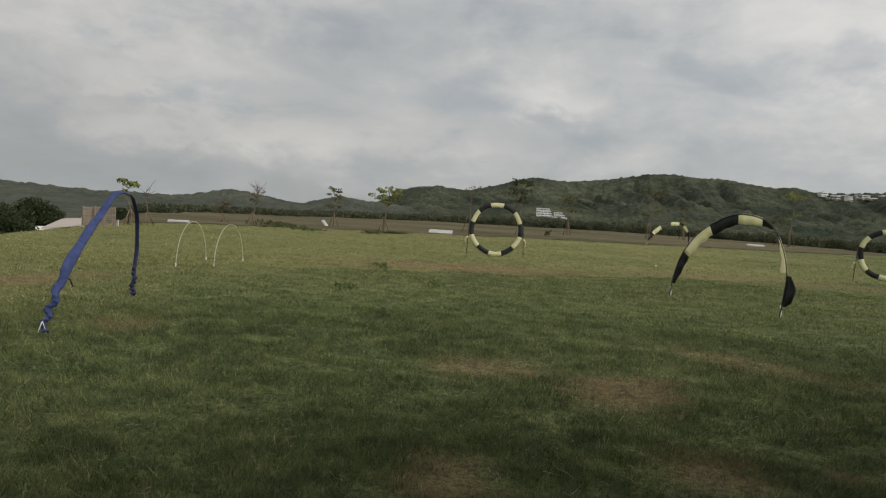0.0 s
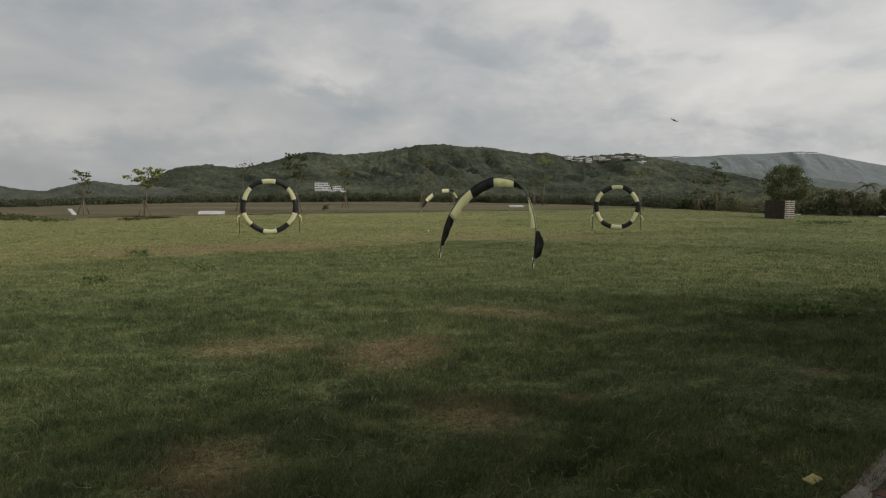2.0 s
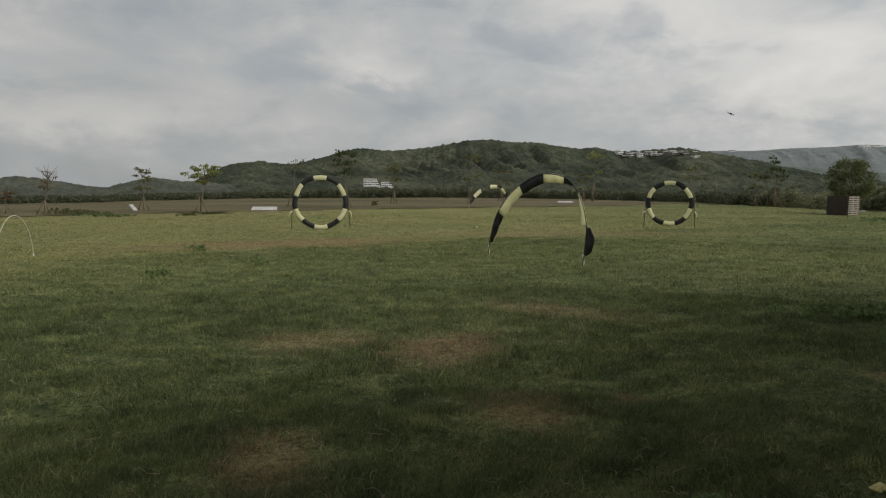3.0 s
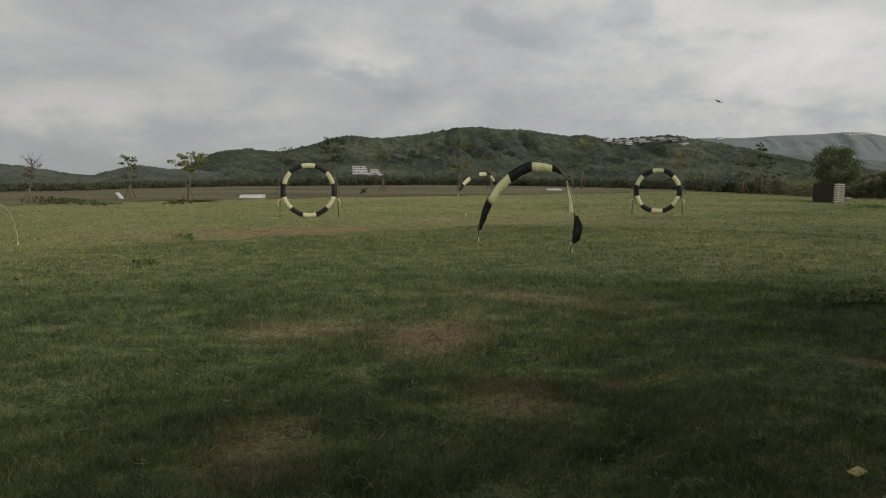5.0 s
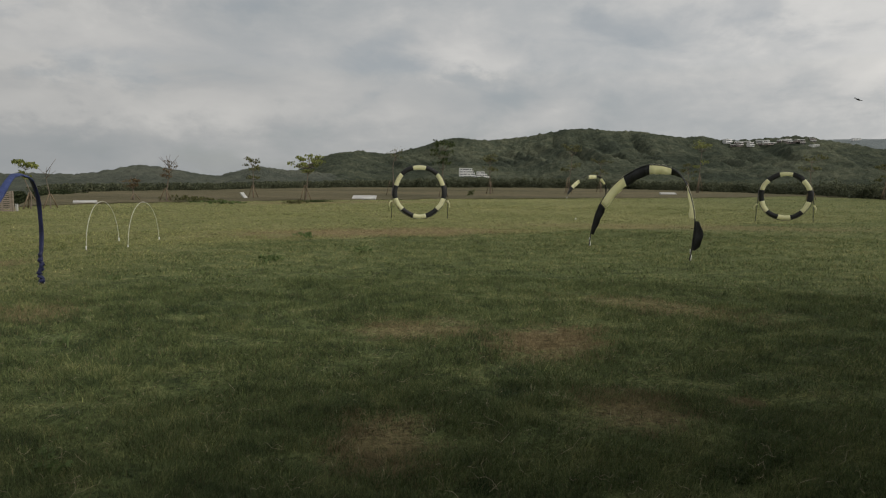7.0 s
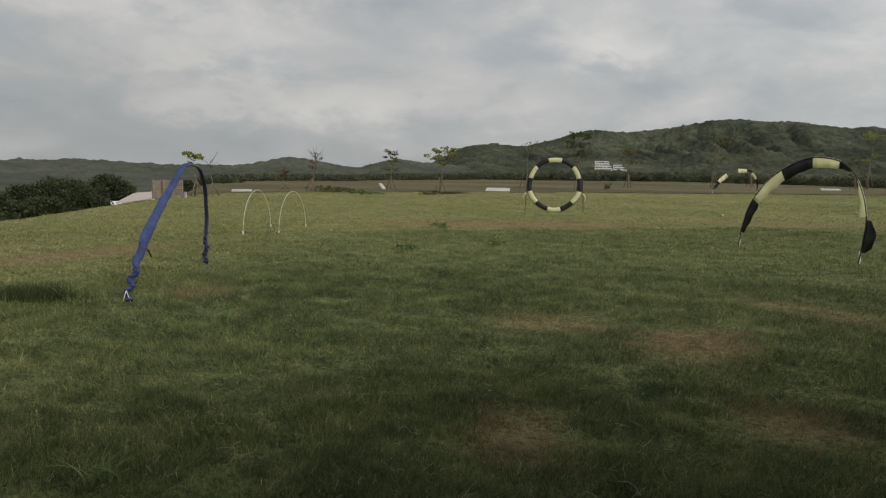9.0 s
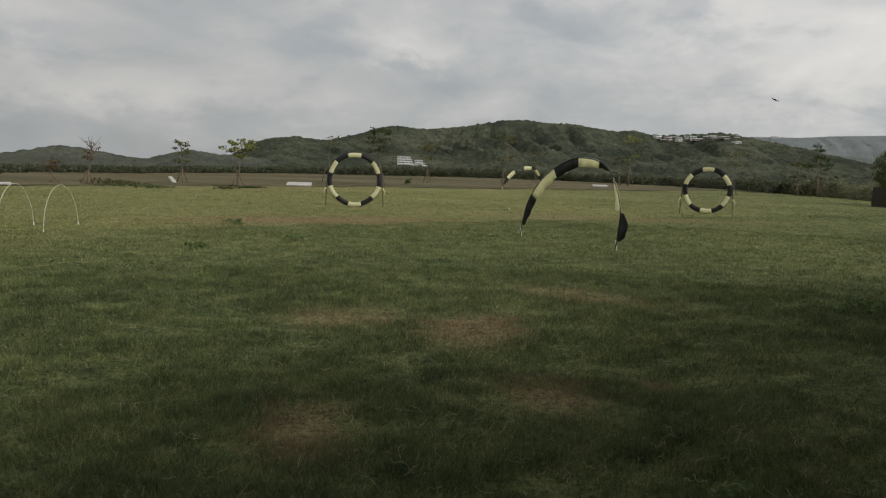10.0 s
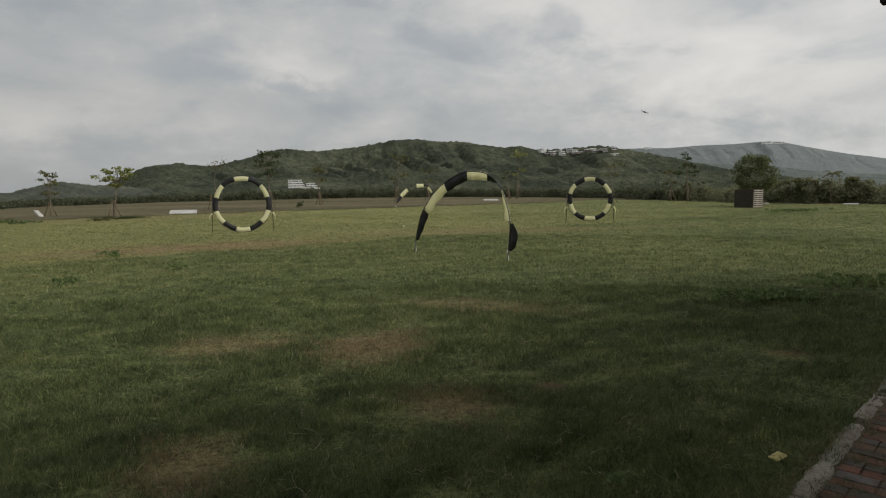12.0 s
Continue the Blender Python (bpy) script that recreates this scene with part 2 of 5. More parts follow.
def mat_fabric(name, dark, light, rough=0.6, thin=0.0, relief=0.5):
    k = Nodes(name, rough, 0.35)
    co = k.obj()
    n1, n2 = k.noise(co, 5, 4, 0.6), k.noise(co, 60, 2)
    k.bump(k.op("ADD", k.op("MULTIPLY", n1, 2.0), k.op("MULTIPLY", n2, 0.2)), relief, 0.03)
    return k.colour(k.ramp(n1, [(0.3, dark), (0.7, light)]), thin)


def mat_brick(name, cols, joined=False):
    k = Nodes(name, 0.9, 0.15)
    r = k.n("ShaderNodeNewGeometry").outputs["Random Per Island"] if joined else k.n("ShaderNodeObjectInfo").outputs["Random"]
    p = k.pos()
    n1, n2 = k.noise(p, 9, 5, 0.65), k.noise(p, 70, 3)
    c = k.mix(1.0, k.ramp(r, cols), k.ramp(n1, [(0.3, (0.6, 0.6, 0.6)), (0.7, (1.25, 1.22, 1.2))]), "MULTIPLY")
    dirt = k.span(k.op("ADD", k.op("MULTIPLY", k.noise(p, 3.2, 5, 0.7), 0.7), k.op("MULTIPLY", n2, 0.3)), 0.42, 0.57, 0.0, 0.85)
    c = k.mix(dirt, c, (0.115, 0.096, 0.068))
    k.bump(n2, 0.5, 0.004)
    return k.colour(c)


M_GROUND, M_BLADE, M_FALLOW = mat_ground(), mat_blades(), mat_fallow()
M_FOREST = mat_forest("forest_hillside", (0.044, 0.054, 0.038), (0.086, 0.096, 0.064), (0.150, 0.155, 0.100))
# next two: aerial haze painted into the base colour, stronger further off
M_FOREST_FAR_HAZED = mat_forest("forest_hazed_range", (0.185, 0.210, 0.213), (0.205, 0.230, 0.230), (0.225, 0.248, 0.243))
M_FOREST_MID_HAZED = mat_forest("forest_hazed_foothill", (0.125, 0.147, 0.140), (0.155, 0.177, 0.163), (0.185, 0.204, 0.183))
M_FOREST_LEFT = mat_forest("forest_low_ridge", (0.075, 0.085, 0.068), (0.11, 0.118, 0.092), (0.15, 0.147, 0.115))
M_LEAF = mat_leaf("young_leaves", (0.10, 0.125, 0.035), (0.20, 0.22, 0.065), (0.33, 0.34, 0.13))
M_LEAF_DARK = mat_leaf("dark_leaves", (0.026, 0.038, 0.016), (0.060, 0.080, 0.030), (0.115, 0.138, 0.056))
M_LEAF_MID = mat_leaf("bush_leaves", (0.06, 0.076, 0.036), (0.125, 0.143, 0.064), (0.20, 0.212, 0.10))
M_LEAF_DEEP = mat_leaf("deep_green_leaves", (0.018, 0.026, 0.013), (0.046, 0.060, 0.027), (0.10, 0.115, 0.055))
M_BELT = mat_leaf("windbreak_leaves", (0.095, 0.108, 0.062), (0.19, 0.20, 0.115), (0.31, 0.31, 0.185))
M_LEAF_OLIVE = mat_leaf("olive_leaves", (0.06, 0.066, 0.028), (0.125, 0.128, 0.052), (0.20, 0.19, 0.09))
M_LEAF_DRY = mat_leaf("withered_leaves", (0.09, 0.065, 0.035), (0.15, 0.105, 0.058), (0.2, 0.16, 0.09))
M_SCRUB = mat_leaf("scrub_leaves", (0.042, 0.052, 0.034), (0.092, 0.104, 0.062), (0.165, 0.168, 0.10))
M_WEED = mat_leaf("weed_leaves", (0.08, 0.12, 0.045), (0.14, 0.19, 0.072), (0.21, 0.26, 0.11))
M_RANK = mat_leaf("rank_grass_blades", (0.030, 0.048, 0.018), (0.060, 0.085, 0.030), (0.115, 0.14, 0.055))
M_BARK = simple("grey_bark", (0.10, 0.08, 0.062), (0.26, 0.215, 0.17), 9, 0.9, 0.1, 0.6, (1, 1, 0.2))
M_STAKE = simple("bamboo_stake", (0.10, 0.075, 0.05), (0.22, 0.17, 0.11), 8, 0.8, 0.2, 0.3, (1, 1, 0.2))
M_BLACK = mat_fabric("black_nylon", (0.010, 0.010, 0.011), (0.024, 0.024, 0.025), 0.55)
M_YELLOW = mat_fabric("yellow_nylon", (0.88, 0.86, 0.60), (0.93, 0.91, 0.69), 0.7, 0.58, 0.12)
M_BLUE = mat_fabric("blue_nylon", (0.026, 0.042, 0.135), (0.066, 0.094, 0.25), 0.55, 0.25, 0.8)
M_BLUE_DARK = mat_fabric("dark_blue_nylon", (0.008, 0.010, 0.035), (0.016, 0.020, 0.07), 0.5)
M_WHITE = simple("white_plastic", (0.55, 0.55, 0.46), (0.72, 0.72, 0.62), 4, 0.5, 0.4, 0.1)
M_STRAP = simple("white_webbing", (0.5, 0.5, 0.47), (0.75, 0.75, 0.7), 30, 0.8, 0.2, 0.3)
M_POLE = simple("dark_fibre_pole", (0.015, 0.015, 0.016), (0.04, 0.04, 0.042), 12, 0.4, 0.5, 0.1)
M_PALLET = simple("weathered_pallet_wood", (0.16, 0.13, 0.10), (0.33, 0.28, 0.23), 5, 0.9, 0.1, 0.5, (0.3, 1, 6))
# bin wood in two copies: pale for the lit face, dark for shaded faces
M_PALLET_LIT = simple("lit_pallet_wood", (0.25, 0.22, 0.19), (0.42, 0.38, 0.33), 5, 0.9, 0.1, 0.4, (0.3, 1, 6))
M_PALLET_SHADED = simple("shaded_pallet_wood", (0.035, 0.03, 0.026), (0.085, 0.072, 0.06), 5, 0.9, 0.1, 0.5, (0.3, 1, 6))
M_CONCRETE = simple("worn_concrete", (0.27, 0.245, 0.205), (0.44, 0.405, 0.35), 5, 0.92, 0.1, 0.2)
M_SLAB = simple("pale_concrete_slab", (0.34, 0.335, 0.32), (0.54, 0.53, 0.505), 3, 0.9, 0.15, 0.3)
M_ROOFSHEET = simple("pale_sheet_roof", (0.40, 0.345, 0.315), (0.52, 0.455, 0.42), 1.5, 0.7, 0.3, 0.1)
M_TIMBER = simple("dark_stained_timber", (0.012, 0.010, 0.009), (0.035, 0.028, 0.024), 3, 0.75, 0.2, 0.4, (1, 1, 6))
M_WALLWHITE = simple("white_render_wall", (0.74, 0.73, 0.71), (0.85, 0.84, 0.82), 0.05, 0.9, 0.1, 0.1)
M_WALLPINK = simple("pinkish_render_wall", (0.30, 0.25, 0.225), (0.42, 0.36, 0.325), 0.05, 0.9, 0.1, 0.1)
M_DARKGLASS = simple("dark_window", (0.03, 0.035, 0.04), (0.07, 0.075, 0.08), 0.3, 0.25, 0.5, 0.0)
M_DIRT = simple("bare_path_soil", (0.20, 0.165, 0.115), (0.33, 0.285, 0.21), 1.3, 0.95, 0.05, 0.7)
M_JOINT = simple("joint_soil", (0.075, 0.062, 0.045), (0.21, 0.17, 0.12), 9, 0.95, 0.05, 0.8)
M_CARD = simple("faded_yellow_card", (0.42, 0.36, 0.12), (0.62, 0.55, 0.24), 20, 0.7, 0.3, 0.2)
M_BRICK_RED = mat_brick("red_paving_brick", [(0.0, (0.20, 0.098, 0.073)), (0.9, (0.285, 0.145, 0.108)), (1.0, (0.19, 0.15, 0.13))])
M_BRICK_GREY = mat_brick("grey_paving_brick", [(0.0, (0.105, 0.098, 0.096)), (0.8, (0.16, 0.148, 0.143)), (1.0, (0.21, 0.14, 0.115))])
M_BRICK_REST = mat_brick("paving_brick_rest", [(0.0, (0.20, 0.098, 0.073)), (0.5, (0.28, 0.145, 0.108)), (0.56, (0.115, 0.105, 0.102)), (1.0, (0.165, 0.15, 0.145))], True)
M_WEED_DULL = mat_leaf("dull_joint_grass", (0.05, 0.07, 0.028), (0.09, 0.115, 0.045), (0.14, 0.16, 0.07))
M_STRAW_DULL = simple("dead_grass_litter", (0.10, 0.075, 0.045), (0.24, 0.185, 0.115), 20, 0.9, 0.1, 0.2)
M_STRAW = simple("dry_straw", (0.26, 0.22, 0.13), (0.50, 0.45, 0.30), 20, 0.9, 0.1, 0.2)

# ---------------------------------------------------------------- mesh helpers


def part(name, bm, material, parent=None, label="", smooth=True):
    me = bpy.data.meshes.new(name)
    bm.to_mesh(me)
    bm.free()
    return mesh_ob(name, me, material, parent, label, smooth)


def mesh_ob(name, me, material, parent=None, label="", smooth=True):
    me.materials.append(material)
    if smooth and len(me.polygons):
        me.polygons.foreach_set("use_smooth", np.ones(len(me.polygons), dtype=bool))
    ob = new(name, me)
    if parent is not None:
        ob.parent = parent
    if label:
        ob["label"] = label
    return ob


def arrays(name, verts, faces, material, parent=None, label="", smooth=False):
    """One mesh from a vertex array and an array of equal-sided faces."""
    me = bpy.data.meshes.new(name)
    f = np.asarray(faces, dtype=np.int32)
    n, k = f.shape
    me.vertices.add(len(verts))
    me.vertices.foreach_set("co", np.asarray(verts, dtype=np.float32).ravel())
    me.loops.add(n * k)
    me.loops.foreach_set("vertex_index", f.ravel())
    me.polygons.add(n)
    me.polygons.foreach_set("loop_start", np.arange(0, n * k, k, dtype=np.int32))
    me.update(calc_edges=True)
    return mesh_ob(name, me, material, parent, label, smooth)


def box(bm, size, m=Matrix(), bevel=0.0):
    r = bmesh.ops.create_cube(bm, size=1.0, matrix=m @ Matrix.Diagonal((*size, 1)))
    if bevel:
        es = list({e for v in r["verts"] for e in v.link_edges})
        bmesh.ops.bevel(bm, geom=es, offset=bevel, segments=1, affect="EDGES")


def tube(bm, pts, radii, sides=8):
    """A round bar along points, with a radius at each."""
    rings = []
    pts = [Vector(p) for p in pts]
    for i, p in enumerate(pts):
        d = (pts[min(i + 1, len(pts) - 1)] - pts[max(i - 1, 0)]).normalized()
        u = d.orthogonal().normalized() if i == 0 else (u - d * u.dot(d)).normalized()
        v = d.cross(u)
        r = radii[i] if isinstance(radii, (list, tuple)) else radii
        rings.append([bm.verts.new(p + (u * math.cos(2 * math.pi * j / sides) + v * math.sin(2 * math.pi * j / sides)) * r) for j in range(sides)])
    for a, b in zip(rings, rings[1:]):
        for j in range(sides):
            bm.faces.new((a[j], a[(j + 1) % sides], b[(j + 1) % sides], b[j]))
    bm.faces.new(rings[0][::-1])
    bm.faces.new(rings[-1])


def spline(ctrl, n):
    """Catmull-Rom through control points."""
    c = [Vector(p) for p in ctrl]
    c = [c[0] * 2 - c[1]] + c + [c[-1] * 2 - c[-2]]
    out = []
    segs = len(c) - 3
    for i in range(n + 1):
        s = min(i / n * segs, segs - 1e-6)
        j, t = int(s), s - int(s)
        a, b, d, e = c[j:j + 4]
        out.append(0.5 * (2 * b + (d - a) * t + (2 * a - 5 * b + 4 * d - e) * t * t + (3 * b - a - 3 * d + e) * t ** 3))
    return out


def vnoise(x, y, seed=0):
    """Smooth value noise on arrays, 0 to 1."""
    xi, yi = np.floor(x).astype(np.int64), np.floor(y).astype(np.int64)
    fx, fy = x - xi, y - yi
    fx, fy = fx * fx * (3 - 2 * fx), fy * fy * (3 - 2 * fy)

    def h(a, b):
        v = (a * 374761393 + b * 668265263 + seed * 974634777) & 0x7FFFFFFF
        v = ((v ^ (v >> 13)) * 1274126177) & 0x7FFFFFFF
        return ((v ^ (v >> 16)) & 0xFFFF) / 65535.0

    return (h(xi, yi) * (1 - fx) + h(xi + 1, yi) * fx) * (1 - fy) + (h(xi, yi + 1) * (1 - fx) + h(xi + 1, yi + 1) * fx) * fy


def fbm(x, y, octaves=4, seed=0, gain=0.5):
    s, amp, tot = 0.0, 1.0, 0.0
    for i in range(octaves):
        s = s + amp * vnoise(x * 2 ** i + 17.3 * i, y * 2 ** i - 9.1 * i, seed + i)
        tot += amp
        amp *= gain
    return s / tot


def sstep(v, a, b):
    t = np.clip((v - a) / (b - a), 0, 1)
    return t * t * (3 - 2 * t)


# the kerb of the paved floor: a point on it and its heading
KX, KY, KDX, KDY = 2.085, 2.685, 0.765, 0.644


def paved(x, y):
    """Metres inside the paved floor, negative on the lawn."""
    return (x - KX) * KDY - (y - KY) * KDX


def ground_z(x, y):
    x, y = np.asarray(x, dtype=float), np.asarray(y, dtype=float)
    r = np.hypot(x, y)
    z = (0.05 * (fbm(x * 0.8, y * 1.3, 3, 5) - 0.5) + 0.06 * (fbm(x * 2.1, y * 2.9, 2, 15) - 0.5)) * sstep(r, 1.0, 4.0)
    z = z + 0.10 * (fbm(x * 0.11, y * 0.11, 2, 9) - 0.5) * sstep(r, 5, 25)
    # the lawn rolls down on the left, behind its crest
    crest = -((x + 16.2) * 0.90 + (y - 12.0) * 0.42)
    z = z - 0.16 * np.maximum(crest, 0) ** 1.25 * sstep(-np.degrees(np.arctan2(x, y)), 38.5, 44.0)
    z = np.maximum(z, -12.0)
    # low rise of the fallow strip, then down to the scrub and the plain
    z = z - 0.03 * np.maximum(r - 118, 0)
    z = np.maximum(z, -12.0)
    p = paved(x, y)
    return np.where(p > -0.02, -0.05, z * (1 - sstep(p, -0.5, -0.02)) - 0.004)


def gz(x, y):
    return float(ground_z(np.array([x]), np.array([y]))[0])


# ---------------------------------------------------------------- ground
def build_ground():
    rad = np.concatenate([np.linspace(0.25, 12, 95), 12 * (130 / 12) ** np.linspace(0.012, 1, 110), np.array([150, 180, 240, 400, 900, 2000, 4600])])
    na = 420
    ang = np.linspace(0, 2 * np.pi, na, endpoint=False)
    X, Y = np.outer(rad, np.sin(ang)), np.outer(rad, np.cos(ang))
    Z = ground_z(X, Y)
    v = np.stack([X, Y, Z], -1).reshape(-1, 3)
    i, j = np.meshgrid(np.arange(len(rad) - 1), np.arange(na), indexing="ij")
    j2 = (j + 1) % na
    f = np.stack([i * na + j, i * na + j2, (i + 1) * na + j2, (i + 1) * na + j], -1).reshape(-1, 4)
    ob = arrays("ground", v, f[:, ::-1], M_GROUND, smooth=True)
    tagged(ob, "mown green lawn with dry straw patches, falling away at its edge", "ground", kind="structure")


build_ground()

# where the mown lawn ends: heading and distance
EDGE = [(-50, 33), (-41, 37), (-35.7, 39.4), (-28.6, 40.5), (-21, 41.5), (-13.8, 43.6), (-8, 45.9), (-1, 46.9), (8.9, 53.2), (16.3, 58.9), (21, 66.5), (24.8, 61.6), (30, 53), (34.3, 48.4), (38.2, 47.3), (41.8, 46.6), (62, 47)]


def fallow_field():
    """Rough brown ground that starts at a ragged edge beyond the lawn."""
    na, nr = 520, 46
    deg = np.linspace(-42, 62, na)
    near = np.interp(deg, *zip(*EDGE)) + 1.4 * (fbm(deg * 0.9, deg * 0, 4, 61) - 0.5)
    u = np.linspace(0, 1, nr) ** 2.2
    R = near[None, :] + u[:, None] * (420 - near[None, :])
    A = np.radians(deg)[None, :]
    X, Y = R * np.sin(A), R * np.cos(A)
    lift = 0.10 * (fbm(X * 0.9, Y * 0.9, 3, 63) - 0.25) * sstep(R - near[None, :], 0.0, 2.5)
    Z = ground_z(X, Y) + 0.03 + np.maximum(lift, 0)
    v = np.stack([X, Y, Z], -1).reshape(-1, 3)
    i, j = np.meshgrid(np.arange(nr - 1), np.arange(na - 1), indexing="ij")
    f = np.stack([i * na + j, i * na + j + 1, (i + 1) * na + j + 1, (i + 1) * na + j], -1).reshape(-1, 4)
    tagged(arrays("fallow_field", v, f[:, ::-1], M_FALLOW, smooth=True), "rough brown fallow ground beyond the mown lawn", "ground", kind="structure")


fallow_field()


def grass_zone(rng, n, r0, r1, a0, a1, length, width, segs):
    """Blades scattered over part of a ring: vertex and face arrays."""
    r = np.sqrt(rng.uniform(r0 * r0, r1 * r1, n))
    a = np.radians(rng.uniform(a0, a1, n))
    x, y = r * np.sin(a), r * np.cos(a)
    tuft = fbm(x * 2.4, y * 3.2, 3, 31)
    dry = np.zeros(n)
    for px, py, rx, ry, turn, s in DRY:
        c, q = math.cos(radians(turn)), math.sin(radians(turn))
        dx, dy = (x - px) * c + (y - py) * q, -(x - px) * q + (y - py) * c
        dry = np.maximum(dry, s * sstep(np.hypot(dx / rx, dy / ry), 1.25, 0.4))
    keep = (r < np.interp(np.degrees(a), *zip(*EDGE)) + 0.6) & (paved(x, y) < -0.06 + 0.13 * rng.uniform(-1, 1, n)) & (rng.uniform(0, 1, n) < (0.35 + 1.0 * sstep(tuft, 0.3, 0.6)) * (1 - 0.30 * dry))
    x, y, r, tuft, dry = x[keep], y[keep], r[keep], tuft[keep], dry[keep]
    m = len(x)
    z = ground_z(x, y) - 0.005
    ln = length * (0.45 + 1.1 * tuft) * rng.uniform(0.55, 1.35, m) * (1 - 0.45 * dry)
    w = width * rng.uniform(0.6, 1.4, m)
    th = rng.uniform(0, 2 * np.pi, m)
    wind = np.arctan2(fbm(x * 0.5, y * 0.5, 2, 51) - 0.5, fbm(x * 0.5, y * 0.5, 2, 52) - 0.5)
    lean = rng.uniform(0.2, 1.25, m)
    dx = np.cos(th) * lean * 1.3 + 0.18 * np.cos(wind)
    dy = np.sin(th) * lean * 1.3 + 0.18 * np.sin(wind)
    side = rng.uniform(0, np.pi, m)
    sx, sy = np.cos(side) * w / 2, np.sin(side) * w / 2
    rows = []
    for k in range(segs + 1):
        t = k / segs
        cx, cy = x + dx * ln * t * t * 0.75, y + dy * ln * t * t * 0.75
        cz = z + ln * (t - 0.32 * t * t * np.clip(np.hypot(dx, dy), 0, 1.4))
        tap = 1 - 0.93 * t ** 1.5
        rows += [np.stack([cx - sx * tap, cy - sy * tap, cz], 1), np.stack([cx + sx * tap, cy + sy * tap, cz], 1)]
    per = 2 * (segs + 1)
    v = np.stack(rows, 1).reshape(-1, 3)
    base = np.arange(m)[:, None] * per
    f = np.concatenate([base + np.array([[2 * k, 2 * k + 1, 2 * k + 3, 2 * k + 2]]) for k in range(segs)], 0)
    return v, f


def build_grass():
    rng = np.random.default_rng(4)
    vs, fs, off = [], [], 0
    for spec in ((290000, 1.3, 4.6, -60, 54, 0.060, 0.0033, 2), (300000, 4.6, 9.5, -58, 52, 0.062, 0.0056, 1), (220000, 9.5, 19, -58, 50, 0.054, 0.011, 1),
                 (150000, 19, 36, -58, 50, 0.040, 0.022, 1), (50000, 36, 56, -50, 50, 0.036, 0.045, 1)):
        v, f = grass_zone(rng, *spec)
        vs.append(v)
        fs.append(f + off)
        off += len(v)
    tagged(arrays("grass", np.vstack(vs), np.vstack(fs), M_BLADE), "short tufted green and straw-coloured grass on the lawn", "grass", kind="stuff")


build_grass()

# ---------------------------------------------------------------- hills


def rise(el, d):
    return math.tan(radians(el)) * d + 1.45


class Range:
    """A range of wooded hills: crest elevation by heading, with spurs, gullies and canopy on its near slope."""

    def __init__(self, crest, dist, depth, base, rough, seed, knolls=()):
        self.crest, self.dist, self.depth, self.base, self.rough, self.seed, self.knolls = crest, dist, depth, base, rough, seed, knolls

    def height(self, deg, R):
        az, el = zip(*self.crest)
        c = sum(np.interp(deg + o, az, el) * w for o, w in ((-0.8, 0.2), (-0.35, 0.2), (0, 0.2), (0.35, 0.2), (0.8, 0.2)))
        A = np.radians(deg)
        X, Y = R * np.sin(A), R * np.cos(A)
        D = self.dist + 0.10 * self.dist * (fbm(deg / 9.0, deg * 0, 2, self.seed + 5) - 0.5)
        top = np.tan(np.radians(c)) * D + 1.45 - self.base
        t = np.clip((R - (D - self.depth)) / self.depth, 0, 1.6)
        rise_ = np.where(t < 1, np.sin(np.clip(t, 0, 1) * math.pi / 2) ** 1.25, 1 - (t - 1) ** 2)
        warp = 0.9 * (fbm(X / 160, Y / 160, 3, self.seed + 7) - 0.5)
        spur = 1 - np.abs(2 * fbm(deg / (3.4 * 900 / self.dist) + warp + 2.2 * t, t * 0.8 + warp, 3, self.seed) - 1)
        fade = np.clip(t, 0, 1) * (1 - np.clip(t, 0, 1) ** 3) * 2.2
        H = top * rise_ * (1 - 0.50 * self.rough * spur * fade)
        for a, w, d, dep, h in self.knolls:
            H = np.maximum(H, h * np.exp(-((deg - a) / w) ** 2) * np.exp(-((R - d) / dep) ** 2))
        can = self.rough * sstep(H, 1, 10)
        return H + self.base + can * (5.0 * (fbm(X / 30, Y / 30, 3, self.seed + 1) - 0.5) + 4.0 * (np.abs(fbm(X / 8, Y / 8, 2, self.seed + 2) - 0.5) * 2 - 0.3))

    def sheet(self, name, az0, az1, n_az, r0, r1, n_r, material, label):
        deg = np.linspace(az0, az1, n_az)
        rr = np.linspace(r0, r1, n_r)
        R, A = np.meshgrid(rr, deg, indexing="ij")
        H = self.height(A, R)
        v = np.stack([R * np.sin(np.radians(A)), R * np.cos(np.radians(A)), H], -1).reshape(-1, 3)
        i, j = np.meshgrid(np.arange(n_r - 1), np.arange(n_az - 1), indexing="ij")
        f = np.stack([i * n_az + j, i * n_az + j + 1, (i + 1) * n_az + j + 1, (i + 1) * n_az + j], -1).reshape(-1, 4)
        return tagged(arrays(name, v, f[:, ::-1], material, smooth=True), label, "hill", kind="structure")

    def site(self, az, el, r0, r1):
        """Distance and height where the slope first shows at an elevation."""
        for r in np.arange(r0, r1, 4.0):
            z = float(self.height(np.array([az]), np.array([r]))[0])
            if math.degrees(math.atan2(z - 1.45, r)) >= el:
                return r, z
        return r1, z


HILL = Range([(-26, -0.6), (-22, -0.2), (-20, 0.75), (-18.2, 1.8), (-16.8, 2.2), (-15, 2.35), (-13.6, 2.05), (-11.4, 2.25), (-8.2, 3.25), (-6.8, 3.45), (-4, 3.25), (-0.2, 3.6), (3, 4.3), (4.8, 4.2),
              (6.2, 3.95), (9, 4.0), (11.6, 3.4), (13.5, 3.5), (15.5, 3.1), (18.3, 3.2), (20.2, 3.3), (23.0, 2.9), (26, 2.2), (30, 1.2), (36, 0.2)], 1050, 520, -9.0, 1.0, 3)
